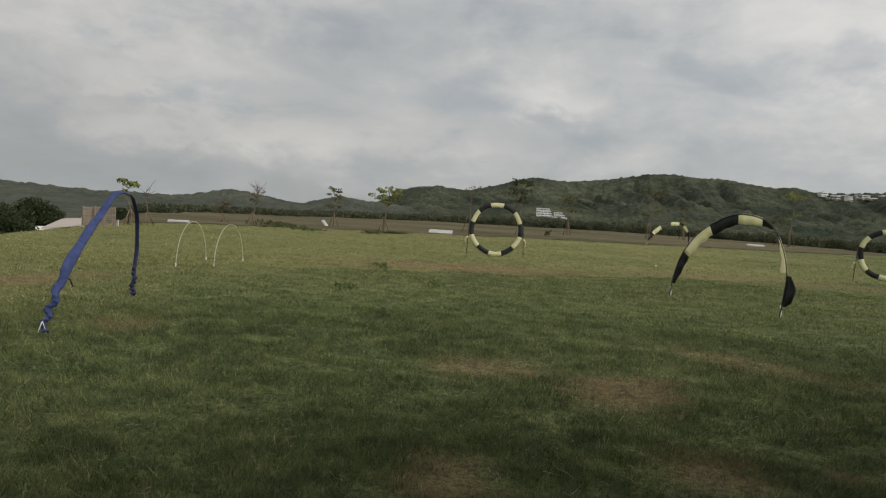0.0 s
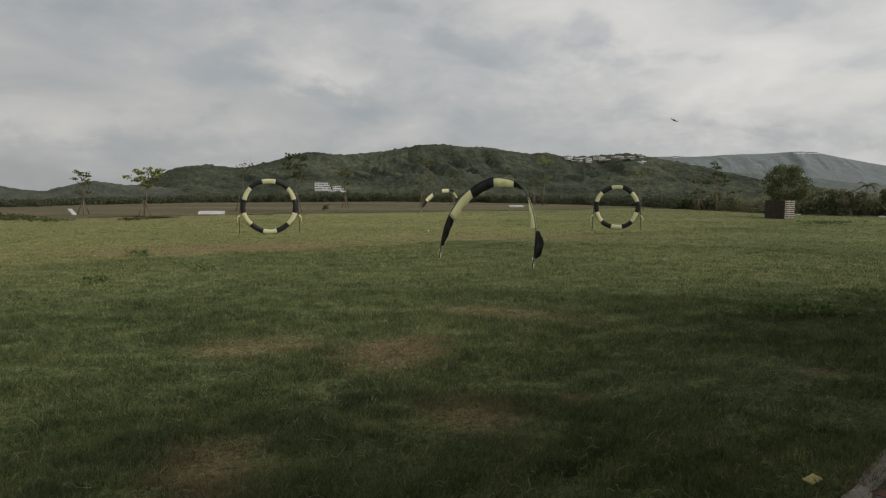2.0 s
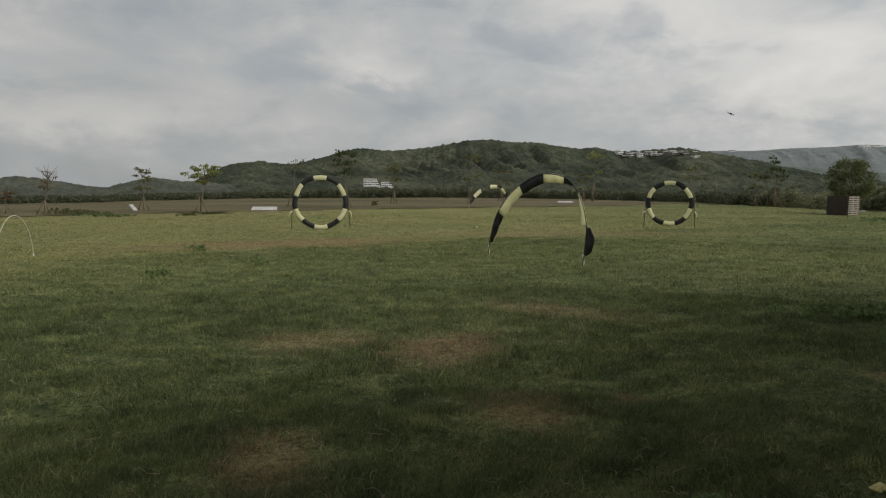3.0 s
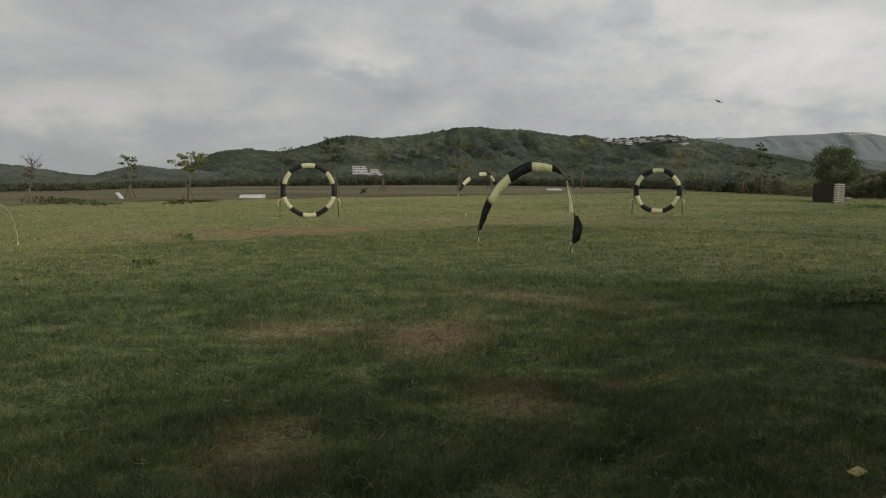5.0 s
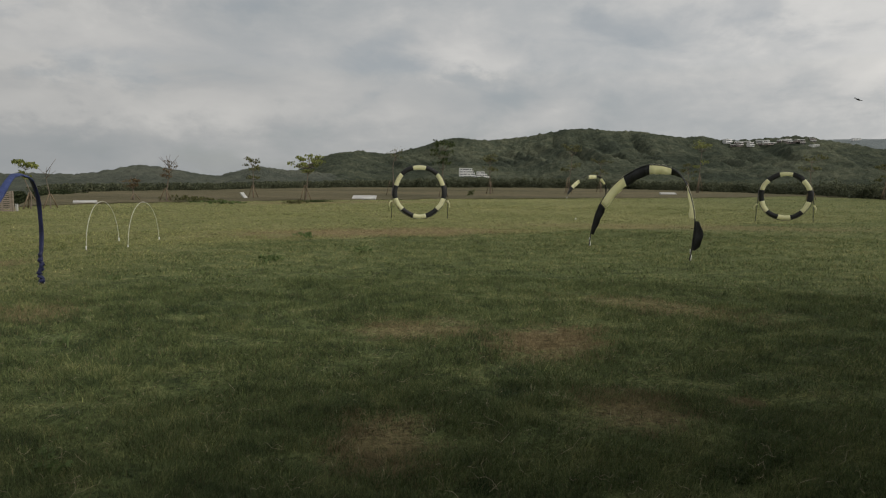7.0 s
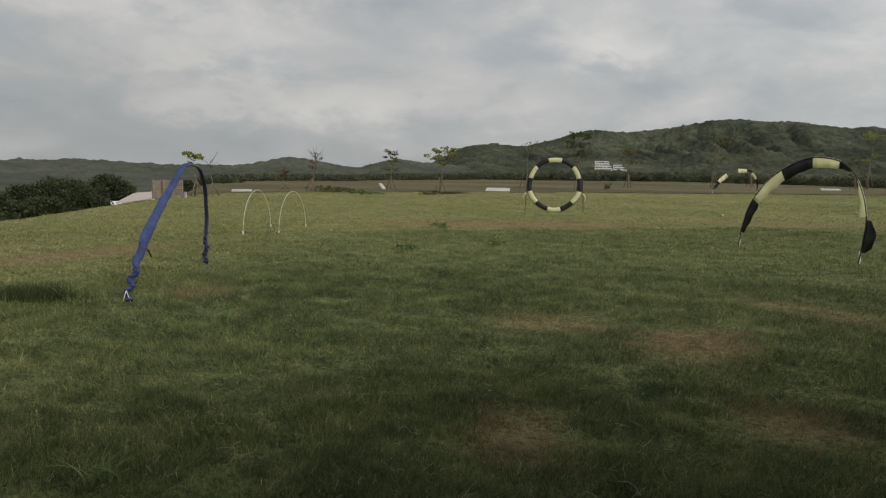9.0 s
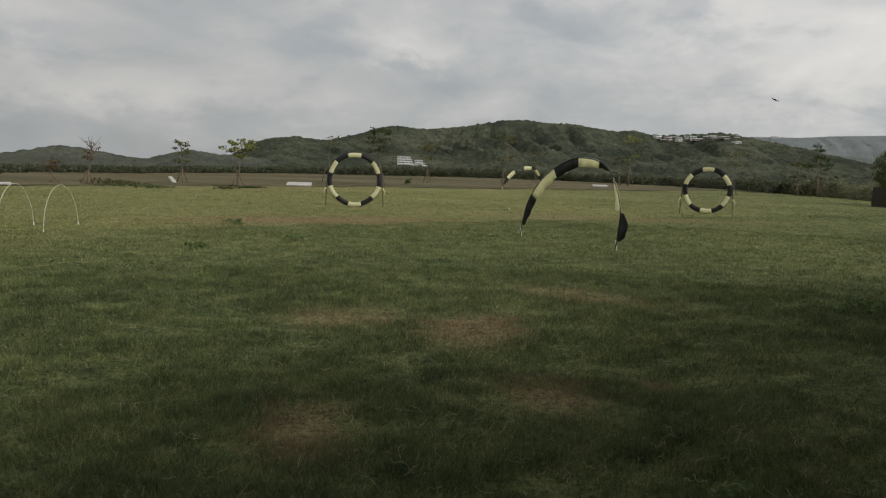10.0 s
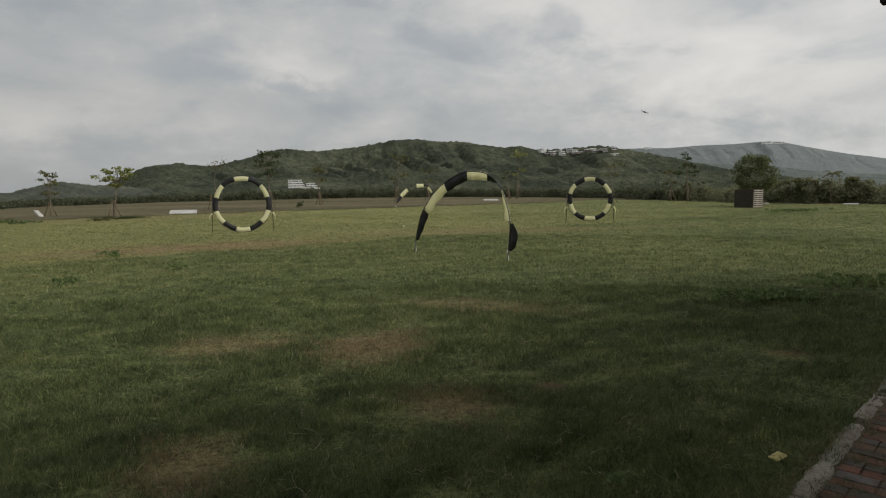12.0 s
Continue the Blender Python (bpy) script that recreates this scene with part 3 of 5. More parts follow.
HILL.sheet("hill_main", -25, 36, 860, 500, 1400, 200, M_FOREST, "wooded green hill with spurs and gullies behind the field")
# far range, its haze mixed into the pale material colour
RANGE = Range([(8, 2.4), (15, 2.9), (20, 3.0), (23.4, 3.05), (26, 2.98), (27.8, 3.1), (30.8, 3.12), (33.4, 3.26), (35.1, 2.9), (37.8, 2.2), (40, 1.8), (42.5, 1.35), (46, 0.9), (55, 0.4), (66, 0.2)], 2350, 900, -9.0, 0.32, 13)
RANGE.sheet("hill_distant", 6, 66, 700, 1420, 2900, 130, M_FOREST_FAR_HAZED, "distant wooded range under low cloud, pale with haze painted into its colour")
# foothill added as a middle step in the painted haze
FOOT = Range([(14, 1.2), (20, 1.9), (24, 2.0), (28, 1.75), (31, 1.45), (34, 1.2), (37, 0.75), (41, 0.45), (46, 0.3), (60, 0.1)], 1500, 420, -9.0, 0.55, 43)
FOOT.sheet("hill_foot_added", 14, 62, 560, 1060, 1800, 110, M_FOREST_MID_HAZED, "added grey-green wooded foothill with painted haze below the distant range")
RIDGE = Range([(-88, 0.6), (-66, 0.6), (-53, 0.22), (-50.5, 0.33), (-48.3, 0.42), (-46.8, 0.24), (-43.6, 0.16), (-40, 0.16), (-37.2, 0.07), (-35.4, 0.3), (-33.6, 0.78), (-31.8, 0.83), (-29.9, 0.55), (-27.6, 0.0), (-26.3, 0.05),
               (-25, 0.58), (-23.6, 0.84), (-21.6, 0.6), (-19, 0.4), (-15, -0.2)], 640, 240, -9.0, 0.8, 23)
RIDGE.sheet("hill_low", -86, -14, 700, 110, 800, 150, M_FOREST_LEFT, "low dark wooded ridge beyond the lawn's edge")

# ---------------------------------------------------------------- plants


def leaf_cloud(rng, centres, per, spread, size, droop=0.0, flat=1.0):
    """Small four-sided leaves round the centres: vertex and face arrays."""
    c = np.repeat(np.asarray(centres, dtype=float), per, axis=0)
    n = len(c)
    d = rng.normal(0, 1, (n, 3))
    d /= np.linalg.norm(d, axis=1, keepdims=True)
    d *= (rng.uniform(0, 1, (n, 1)) ** 0.5) * spread
    d[:, 2] *= flat
    p = c + d
    u = rng.normal(0, 1, (n, 3))
    u /= np.linalg.norm(u, axis=1, keepdims=True)
    w = np.cross(u, rng.normal(0, 1, (n, 3)))
    w /= np.linalg.norm(w, axis=1, keepdims=True)
    s = size * rng.uniform(0.6, 1.4, (n, 1))
    v = np.stack([p - u * s, p + w * s * 0.45 + np.array([0, 0, 0.12]) * s, p + u * s - np.array([0, 0, droop]) * s, p - w * s * 0.45], 1).reshape(-1, 3)
    f = np.arange(n * 4).reshape(-1, 4)
    return v, f


def stake_set(parent, h, spread, n, turn):
    for k in range(n):
        t = turn + 2 * math.pi * k / n
        bm = bmesh.new()
        tube(bm, [(spread * math.cos(t), spread * math.sin(t), -0.05), (0.04 * math.cos(t), 0.04 * math.sin(t), h)], 0.03, 6)
        part("stake", bm, M_STAKE, parent)


def young_tree(x, y, h, tiers, seed, leaf, lean=(0.0, 0.0), label="", leaf_n=26, bare=0, stakes=3, trunk_r=0.045, name="young_tree"):
    """A staked young tree: tiers are (height share, reach, clumps)."""
    rng = np.random.default_rng(seed)
    tree = new(name)
    tree.location = (x, y, gz(x, y))
    top = Vector((lean[0], lean[1], h * 0.93))
    path = spline([(0, 0, -0.1), (top.x * 0.3 + rng.normal(0, .04), top.y * .3, h * 0.33), (top.x * .7 + rng.normal(0, .05), top.y * .7, h * 0.68), top], 12)
    bm = bmesh.new()
    tube(bm, path, [trunk_r * (1.15 - 0.9 * i / 12) for i in range(13)], 7)
    centres = []
    for share, reach, clumps in tiers:
        root = path[min(12, max(1, int(round(share * 12 - 1.0))))]
        for k in range(clumps):
            t = 2 * math.pi * (k + rng.uniform(-0.3, 0.3)) / clumps
            rr = reach * rng.uniform(0.45, 1.05)
            tip = Vector((path[int(share * 12) if share < 1 else 12].x + rr * math.cos(t), rr * math.sin(t), h * share + rng.uniform(-0.03, 0.09) * h))
            mid = (root + tip) / 2 + Vector((0, 0, -0.03 * h))
            tube(bm, [root, mid, tip], [trunk_r * 0.42, trunk_r * 0.3, trunk_r * 0.12], 5)
            centres.append(tip)
            if rng.uniform() < 0.6:
                centres.append((mid + tip * 2) / 3 + Vector((0, 0, 0.06)))
            for b in range(bare):
                tw = tip + Vector((rng.normal(0, 0.25), rng.normal(0, 0.25), rng.uniform(0.1, 0.5)))
                tube(bm, [mid, tw], [0.014, 0.006], 4)
    part("trunk", bm, M_BARK, tree)
    if leaf_n:
        v, f = leaf_cloud(rng, [tuple(c) for c in centres], max(4, int(leaf_n * 0.72)), 0.40 * max(0.6, h / 4), 0.085, 0.3, 0.42)
        arrays("crown", v, f, leaf, tree)
    if stakes:
        stake_set(tree, h * 0.36, 0.42, stakes, seed)
    return tagged(tree, label or "slender young tree with sparse leaves and timber stakes", "tree", "young trees along the field")


young_tree(-19.2, 42.6, 2.55, [(0.55, 0.45, 3), (0.8, 0.5, 4), (1.0, 0.55, 5)], 1, M_LEAF_OLIVE, label="small young tree with tiered olive leaves and stakes")
young_tree(-14.1, 38.8, 2.75, [(0.66, 0.5, 3), (0.80, 1.05, 7), (0.95, 0.85, 7)], 2, M_LEAF, (0.3, 0.1), "leaning young tree with bright green leaves and stakes", 40)
young_tree(-11.4, 51.0, 3.5, [(0.9, 0.5, 3), (1.0, 0.5, 3)], 3, M_LEAF_OLIVE, (0.45, 0), "leaning thin tree with few grey-green leaves", 10, 1, 1)
young_tree(-6.8, 48.2, 4.0, [(0.62, 0.6, 4), (0.80, 0.9, 5), (0.97, 0.95, 7)], 4, M_LEAF_DARK, (0.0, 0), "young tree with dense dark leaves and stakes", 46)
young_tree(-4.0, 59.2, 3.4, [(0.7, 0.7, 4), (0.88, 0.9, 5), (1.0, 0.6, 4)], 5, M_LEAF_OLIVE, label="young flat-topped tree with thin olive crown", leaf_n=34)
young_tree(3.1, 62.8, 4.4, [(0.56, 1.1, 5), (0.95, 0.8, 6)], 6, M_LEAF_OLIVE, (0.3, 0), "two-tiered young tree with olive crown and stakes", 40)
young_tree(6.9, 71.0, 3.5, [(0.6, 0.9, 4), (0.96, 1.0, 5)], 7, M_LEAF_OLIVE, label="thin two-tiered young tree with olive leaves", leaf_n=26)
young_tree(17.1, 71.6, 5.3, [(0.55, 0.5, 2), (0.95, 0.95, 6)], 8, M_LEAF, (0.2, 0), "tall young tree with a tufted green top", 40)
young_tree(16.2, 72.6, 3.0, [(0.5, 0.7, 4), (0.75, 0.9, 5), (0.95, 0.6, 4)], 9, M_LEAF_OLIVE, label="short young tree with yellowing leaves", leaf_n=30)
young_tree(20.6, 52.6, 3.2, [(0.72, 0.9, 5), (0.96, 0.9, 5)], 10, M_LEAF_OLIVE, label="thin young tree with a flat sparse crown", leaf_n=24)
young_tree(26.0, 50.2, 3.5, [(0.6, 1.1, 5), (0.78, 0.7, 4), (1.0, 0.35, 3)], 11, M_LEAF_DARK, (-0.1, 0), "tiered young tree with dark flat layers of leaves", 44)
young_tree(25.7, 52.4, 2.5, [(0.6, 0.6, 4), (0.95, 0.6, 5)], 12, M_LEAF_OLIVE, label="short young tree with layered olive leaves", leaf_n=36)
young_tree(-22.4, 26.3, 2.0, [(0.72, 0.25, 2), (0.97, 0.42, 5)], 13, M_LEAF, (-0.1, 0), "young tree with a small bright green top and three stakes", 34, 0, 3, 0.03)
young_tree(-21.9, 26.9, 1.85, [(0.8, 0.12, 2), (0.95, 0.12, 2)], 14, M_LEAF, (-0.12, 0), "bare leaning sapling tied to a stake", 0, 1, 2, 0.025)
young_tree(-23.6, 35.8, 1.25, [(0.7, 0.4, 4), (0.95, 0.4, 5)], 15, M_LEAF_DRY, label="withered reddish sapling with stakes", leaf_n=16, bare=1)
young_tree(-21.5, 35.7, 2.2, [(0.65, 0.35, 3), (0.85, 0.4, 4), (1.0, 0.3, 3)], 16, M_LEAF_DRY, (0.28, 0), "nearly bare young tree with a few withered leaves", 7, 2)


def big_tree(x, y, z, h, spread, seed, leaf, label, clumps=34, per=150, leaf_size=0.22, trunk=0.16, low=0.3, category="tree"):
    """A full tree: forked trunk and limbs, and a crown of leafy clumps with gaps."""
    rng = np.random.default_rng(seed)
    tree = new("broadleaf_tree")
    tree.location = (x, y, z)
    bm = bmesh.new()
    fork = Vector((rng.normal(0, .1), rng.normal(0, .1), h * 0.34))
    tube(bm, [(0, 0, -0.3), (0.05, 0, h * 0.17), fork], [trunk * 1.3, trunk, trunk * 0.85], 9)
    centres = []
    for k in range(clumps):
        t = rng.uniform(0, 2 * math.pi)
        u = rng.uniform(0, 1)
        zz = h * (low + (0.97 - low) * u)
        env = spread * math.sqrt(max(0.05, 1 - ((u - 0.42) / 0.62) ** 2))
        rr = env * rng.uniform(0.25, 1.0) ** 0.6
        c = Vector((rr * math.cos(t), rr * math.sin(t), zz))
        centres.append(tuple(c))
        if k < 12:
            tube(bm, [fork, (fork + c) / 2 + Vector((0, 0, -0.06 * h)), c], [trunk * 0.5, trunk * 0.28, trunk * 0.08], 5)
    part("trunk", bm, M_BARK, tree)
    v, f = leaf_cloud(rng, centres, per, spread * 0.36, leaf_size, 0.3, 0.75)
    arrays("crown", v, f, leaf, tree)
    return tagged(tree, label, category)


big_tree(23.2, 36.6, gz(23, 36.6), 2.95, 1.18, 61, M_LEAF_MID, "round bushy green tree growing behind the pallet bin", 42, 190, 0.06, 0.08, 0.34)
for i, (az, d, el, sp) in enumerate(((-54.6, 36, -1.9, 1.7), (-52.4, 38, -1.35, 1.5), (-50.3, 40, -0.75, 1.75), (-47.1, 42, -0.60, 1.45), (-45.8, 45, -1.45, 0.8), (-57, 34, -1.9, 2.0), (-60, 30, -2.2, 2.0),
                                      (-53.2, 31, -2.5, 1.3), (-51.2, 32, -2.2, 1.2), (-48.8, 34, -1.75, 1.15), (-55.6, 29, -3.0, 1.3), (-49.6, 48, -1.3, 1.6),
                                      (-41.2, 58, -1.05, 1.2), (-38.8, 60, -1.0, 1.3), (-37.2, 62, -1.25, 1.0))):
    tx, ty = d * math.sin(radians(az)), d * math.cos(radians(az))
    z = gz(tx, ty) - 0.2
    big_tree(tx, ty, z, (rise(el, d) - z - 0.25 * sp) / 0.97, sp, 70 + i, M_LEAF_DEEP, "dense dark green tree below the lawn's crest", 34, 260, 0.075, 0.16, 0.2)


def scrub_belt(name, label, rng, count, place, height, leaf, per=46, size=0.2):
    c = []
    for k in range(count):
        x, y = place(rng)
        h = height(rng, x, y)
        z = gz(x, y)
        m = max(2, int(h / 0.45))
        for q in range(m):
            c.append((x + rng.normal(0, 0.35), y + rng.normal(0, 0.35), z + h * (q + 0.35) / m))
    v, f = leaf_cloud(rng, c, per, 0.55, size, 0.2, 0.8)
    tagged(arrays(name, v, f, leaf), label, "scrub", kind="stuff")


# the line along which the field ends and the scrub begins: heading and distance
BELT = [(-40, 66), (-35.6, 68), (-28.6, 74), (-24, 83), (-14.6, 95), (-1, 101), (8.9, 92), (16.3, 79), (20.6, 72), (24.8, 62), (30, 53.5), (34.3, 49), (38.2, 47.8), (41.8, 47), (50, 47), (62, 48)]
BELT_TOP = [(-40, -0.75), (-28.6, -0.57), (-18.7, -0.27), (-14.6, -0.09), (-1, 0.14), (8.9, -0.04), (20, -0.1), (28.7, 0.02), (34, 0.03), (38, 0.12), (41, -0.1), (46, 0.1), (62, 0.1)]


def belt_place(a0, a1, depth):
    def place(rng):
        a_ = rng.uniform(a0, a1)
        d = float(np.interp(a_, *zip(*BELT))) + 0.6 + depth * rng.uniform() ** 1.4
        return d * math.sin(radians(a_)), d * math.cos(radians(a_))
    return place


def belt_height(rng, x, y):
    a_, d = math.degrees(math.atan2(x, y)), math.hypot(x, y)
    return max(0.5, (rise(float(np.interp(a_, *zip(*BELT_TOP))), d) - gz(x, y)) * (rng.uniform(0.5, 0.9) + 0.28 * rng.uniform() ** 5))


scrub_belt("scrub_far", "dark belt of scrub and palms behind the far field", np.random.default_rng(91), 900, belt_place(-40, 9, 8.0), belt_height, M_SCRUB, 60, 0.12)
scrub_belt("scrub_middle", "dark belt of scrub along the field's far side", np.random.default_rng(92), 460, belt_place(8, 27, 6.0), belt_height, M_SCRUB, 60, 0.10)
scrub_belt("scrub_near", "dense dark windbreak of bushes at the field's edge", np.random.default_rng(93), 640, belt_place(26, 60, 4.0), belt_height, M_BELT, 64, 0.075)

# small trees that stand out of the windbreak
W_T = "small wind-bent tree standing in the dark windbreak"
for i, (az, top, sp, leaf) in enumerate(((27.4, 0.25, 0.6, M_BELT), (28.6, 0.3, 0.5, M_BELT), (33.2, 0.18, 0.6, M_LEAF_MID), (34.4, 0.3, 0.6, M_BELT), (35.3, 0.3, 0.55, M_LEAF_MID), (36.2, 0.42, 0.6, M_BELT),
                                        (37.2, 0.2, 0.6, M_BELT), (38.9, 0.38, 0.55, M_LEAF_MID), (39.8, 0.12, 0.7, M_BELT), (42.4, 0.42, 0.35, M_SCRUB), (44, 0.3, 0.8, M_BELT))):
    d = float(np.interp(az, *zip(*BELT))) + 1.0
    tx, ty = d * math.sin(radians(az)), d * math.cos(radians(az))
    z = gz(tx, ty)
    big_tree(tx, ty, z, (rise(top, d) - z - 0.2 * sp) / 0.97, sp, 120 + i, leaf, W_T, 22, 60, 0.075, 0.024, 0.06)


def palm(x, y, h, seed):
    rng = np.random.default_rng(seed)
    ob = new("palm")
    ob.location = (x, y, gz(x, y))
    bm = bmesh.new()
    tube(bm, [(0, 0, -0.1), (0.03, 0, h * 0.5), (0.05, 0, h * 0.82)], [0.034, 0.028, 0.024], 8)
    part("trunk", bm, M_BARK, ob)
    for k in range(20):
        t = rng.uniform(0, 2 * math.pi)
        l = h * rng.uniform(0.2, 0.32)
        d, up_ = Vector((math.cos(t), math.sin(t), 0)), rng.uniform(0.3, 1.1)
        bm = bmesh.new()
        for q in range(9):
            u = (q + 1) / 9
            p = Vector((0.05, 0, h * 0.82)) + d * l * u + Vector((0, 0, l * (up_ * u - 0.8 * u * u)))
            side = Vector((-d.y, d.x, 0))
            for sg in (-1, 1):
                e = p + side * sg * l * 0.28 * (1.1 - u) + Vector((0, 0, -l * 0.12)) + d * l * 0.08
                bm.faces.new([bm.verts.new(v) for v in (p - d * 0.03, p + d * 0.03, e)])
        part("frond", bm, M_LEAF_OLIVE, ob, smooth=False)
    tagged(ob, "small palm with ragged olive fronds in the windbreak", "palm", "palms in the windbreak")


for i, (az, d, el) in enumerate(((37.6, 48.2, 0.98), (38.9, 48.4, 0.5), (34.9, 49.2, 0.42), (36.4, 48.6, 0.36))):
    palm(d * math.sin(radians(az)), d * math.cos(radians(az)), rise(el, d), 140 + i)



# ---------------------------------------------------------------- racing gates


def band(bm, path, inward, w0, thick):
    """A padded strip of cloth along a path, reaching inward by a width at each point."""
    rings = []
    n = len(path)
    for i, p in enumerate(path):
        d = (path[min(i + 1, n - 1)] - path[max(i - 1, 0)]).normalized()
        q = inward[i]
        u = (q - d * q.dot(d)).normalized()
        s = d.cross(u).normalized() * thick / 2
        w = w0[i]
        a, b = p, p + u * w
        m = p + u * w * 0.5
        rings.append([bm.verts.new(a + s * 0.5), bm.verts.new(m + s * 1.6), bm.verts.new(b + s * 0.4), bm.verts.new(b - s * 0.4), bm.verts.new(m - s * 0.6), bm.verts.new(a - s * 0.5)])
    for a, b in zip(rings, rings[1:]):
        for j in range(6):
            bm.faces.new((a[j], a[(j + 1) % 6], b[(j + 1) % 6], b[j]))
    bm.faces.new(rings[0][::-1])
    bm.faces.new(rings[-1])


def arch_gate(f0, f1, shape, cloth, seed, label, name="arch_gate", pole=0.011, pole_mat=None, strap=True):
    """An arch of a bent pole with cloth sleeves. shape: (share across, height); cloth: (start, end, material, width, twist in degrees)."""
    rng = np.random.default_rng(seed)
    gate = new(name)
    f0, f1 = Vector((*f0, 0)), Vector((*f1, 0))
    mid = (f0 + f1) / 2
    gate.location = (mid.x, mid.y, 0)
    across = f1 - f0
    nrm = across.normalized().cross(Vector((0, 0, 1)))
    N = 120
    z0, z1 = gz(f0.x, f0.y), gz(f1.x, f1.y)
    path = spline([f0 + across * s - mid + Vector((0, 0, z + z0 + (z1 - z0) * s)) for s, z in shape], N)
    bm = bmesh.new()
    tube(bm, [p for p in path[::2]], pole, 7)
    part("pole", bm, pole_mat or M_POLE, gate)
    centre = across * 0.5 + f0 - mid + Vector((0, 0, 0.55))
    for c0, c1, m, w, tw, label_c in cloth:
        i0, i1 = int(c0 * N), int(c1 * N)
        pts, inw, ws = [], [], []
        for k in range((i1 - i0) * 2 + 1):
            fi = i0 + k / 2
            a, b = path[int(fi)], path[min(N, int(fi) + 1)]
            p = a.lerp(b, fi - int(fi))
            d = (path[min(N, int(fi) + 1)] - path[max(0, int(fi) - 1)]).normalized()
            u = (centre - p)
            u = (u - d * u.dot(d)).normalized()
            share = k / max(1, (i1 - i0) * 2)
            ang = radians(tw[0] + (tw[1] - tw[0]) * share + 5 * math.sin(fi * 0.9 + seed))
            v = u * math.cos(ang) + d.cross(u) * math.sin(ang)
            pts.append(p - u * 0.012)
            inw.append(v)
            ws.append((w[0] + (w[1] - w[0]) * share + w[2] * math.sin(math.pi * share)) * (1 + 0.015 * math.sin(fi * 1.1)))
        bm = bmesh.new()
        band(bm, pts, inw, ws, 0.012)
        part("sleeve", bm, m, gate, label_c)
    if strap:
        for end in (path[0], path[-1]):
            bm = bmesh.new()
            tube(bm, [end + Vector((0.015, 0.0, -0.02)), end + Vector((0.03, 0.01, 0.12)), end + Vector((0.012, 0, 0.26))], [0.012, 0.016, 0.01], 5)
            part("strap", bm, M_STRAP, gate, "white webbing strap")
    return tagged(gate, label, "racing gate", "racing gates on the lawn")


ARCH = [(0.0, -0.05), (0.035, 0.45), (0.11, 0.92), (0.28, 1.39), (0.52, 1.70), (0.69, 1.745), (0.85, 1.64), (0.96, 1.34), (1.03, 0.82), (1.02, 0.3), (1.0, -0.05)]
YL, BK = "yellow nylon", "black nylon"
arch_gate((1.11, 14.24), (2.76, 12.31), ARCH, [
    (0.070, 0.215, M_BLACK, (0.08, 0.20, 0.03), (10, 0), BK), (0.217, 0.335, M_YELLOW, (0.21, 0.22, 0.01), (0, 0), YL), (0.337, 0.455, M_BLACK, (0.22, 0.20, 0.01), (0, 0), BK),
    (0.457, 0.575, M_YELLOW, (0.195, 0.16, 0.01), (0, 20), YL), (0.577, 0.690, M_BLACK, (0.16, 0.09, 0.0), (20, 70), BK), (0.692, 0.815, M_YELLOW, (0.06, 0.15, 0.01), (30, 5), YL),
    (0.817, 0.925, M_BLACK, (0.14, 0.05, 0.13), (205, 180), BK)], 1, "black and yellow nylon arch gate on a bent pole, sagging")
arch_gate((2.25, 47.6), (5.15, 49.4), ARCH, [
    (0.090, 0.20, M_BLACK, (0.14, 0.30, 0.03), (10, 0), BK), (0.202, 0.315, M_YELLOW, (0.30, 0.30, 0.02), (0, 0), YL), (0.317, 0.42, M_BLACK, (0.2, 0.1, 0.01), (60, 60), BK),
    (0.422, 0.545, M_YELLOW, (0.30, 0.25, 0.02), (0, 0), YL), (0.547, 0.640, M_BLACK, (0.16, 0.12, 0.0), (20, 50), BK), (0.642, 0.755, M_YELLOW, (0.22, 0.16, 0.02), (30, 30), YL),
    (0.757, 0.90, M_BLACK, (0.10, 0.05, 0.03), (60, 60), BK)], 2, "far black and yellow arch gate standing near the young trees")

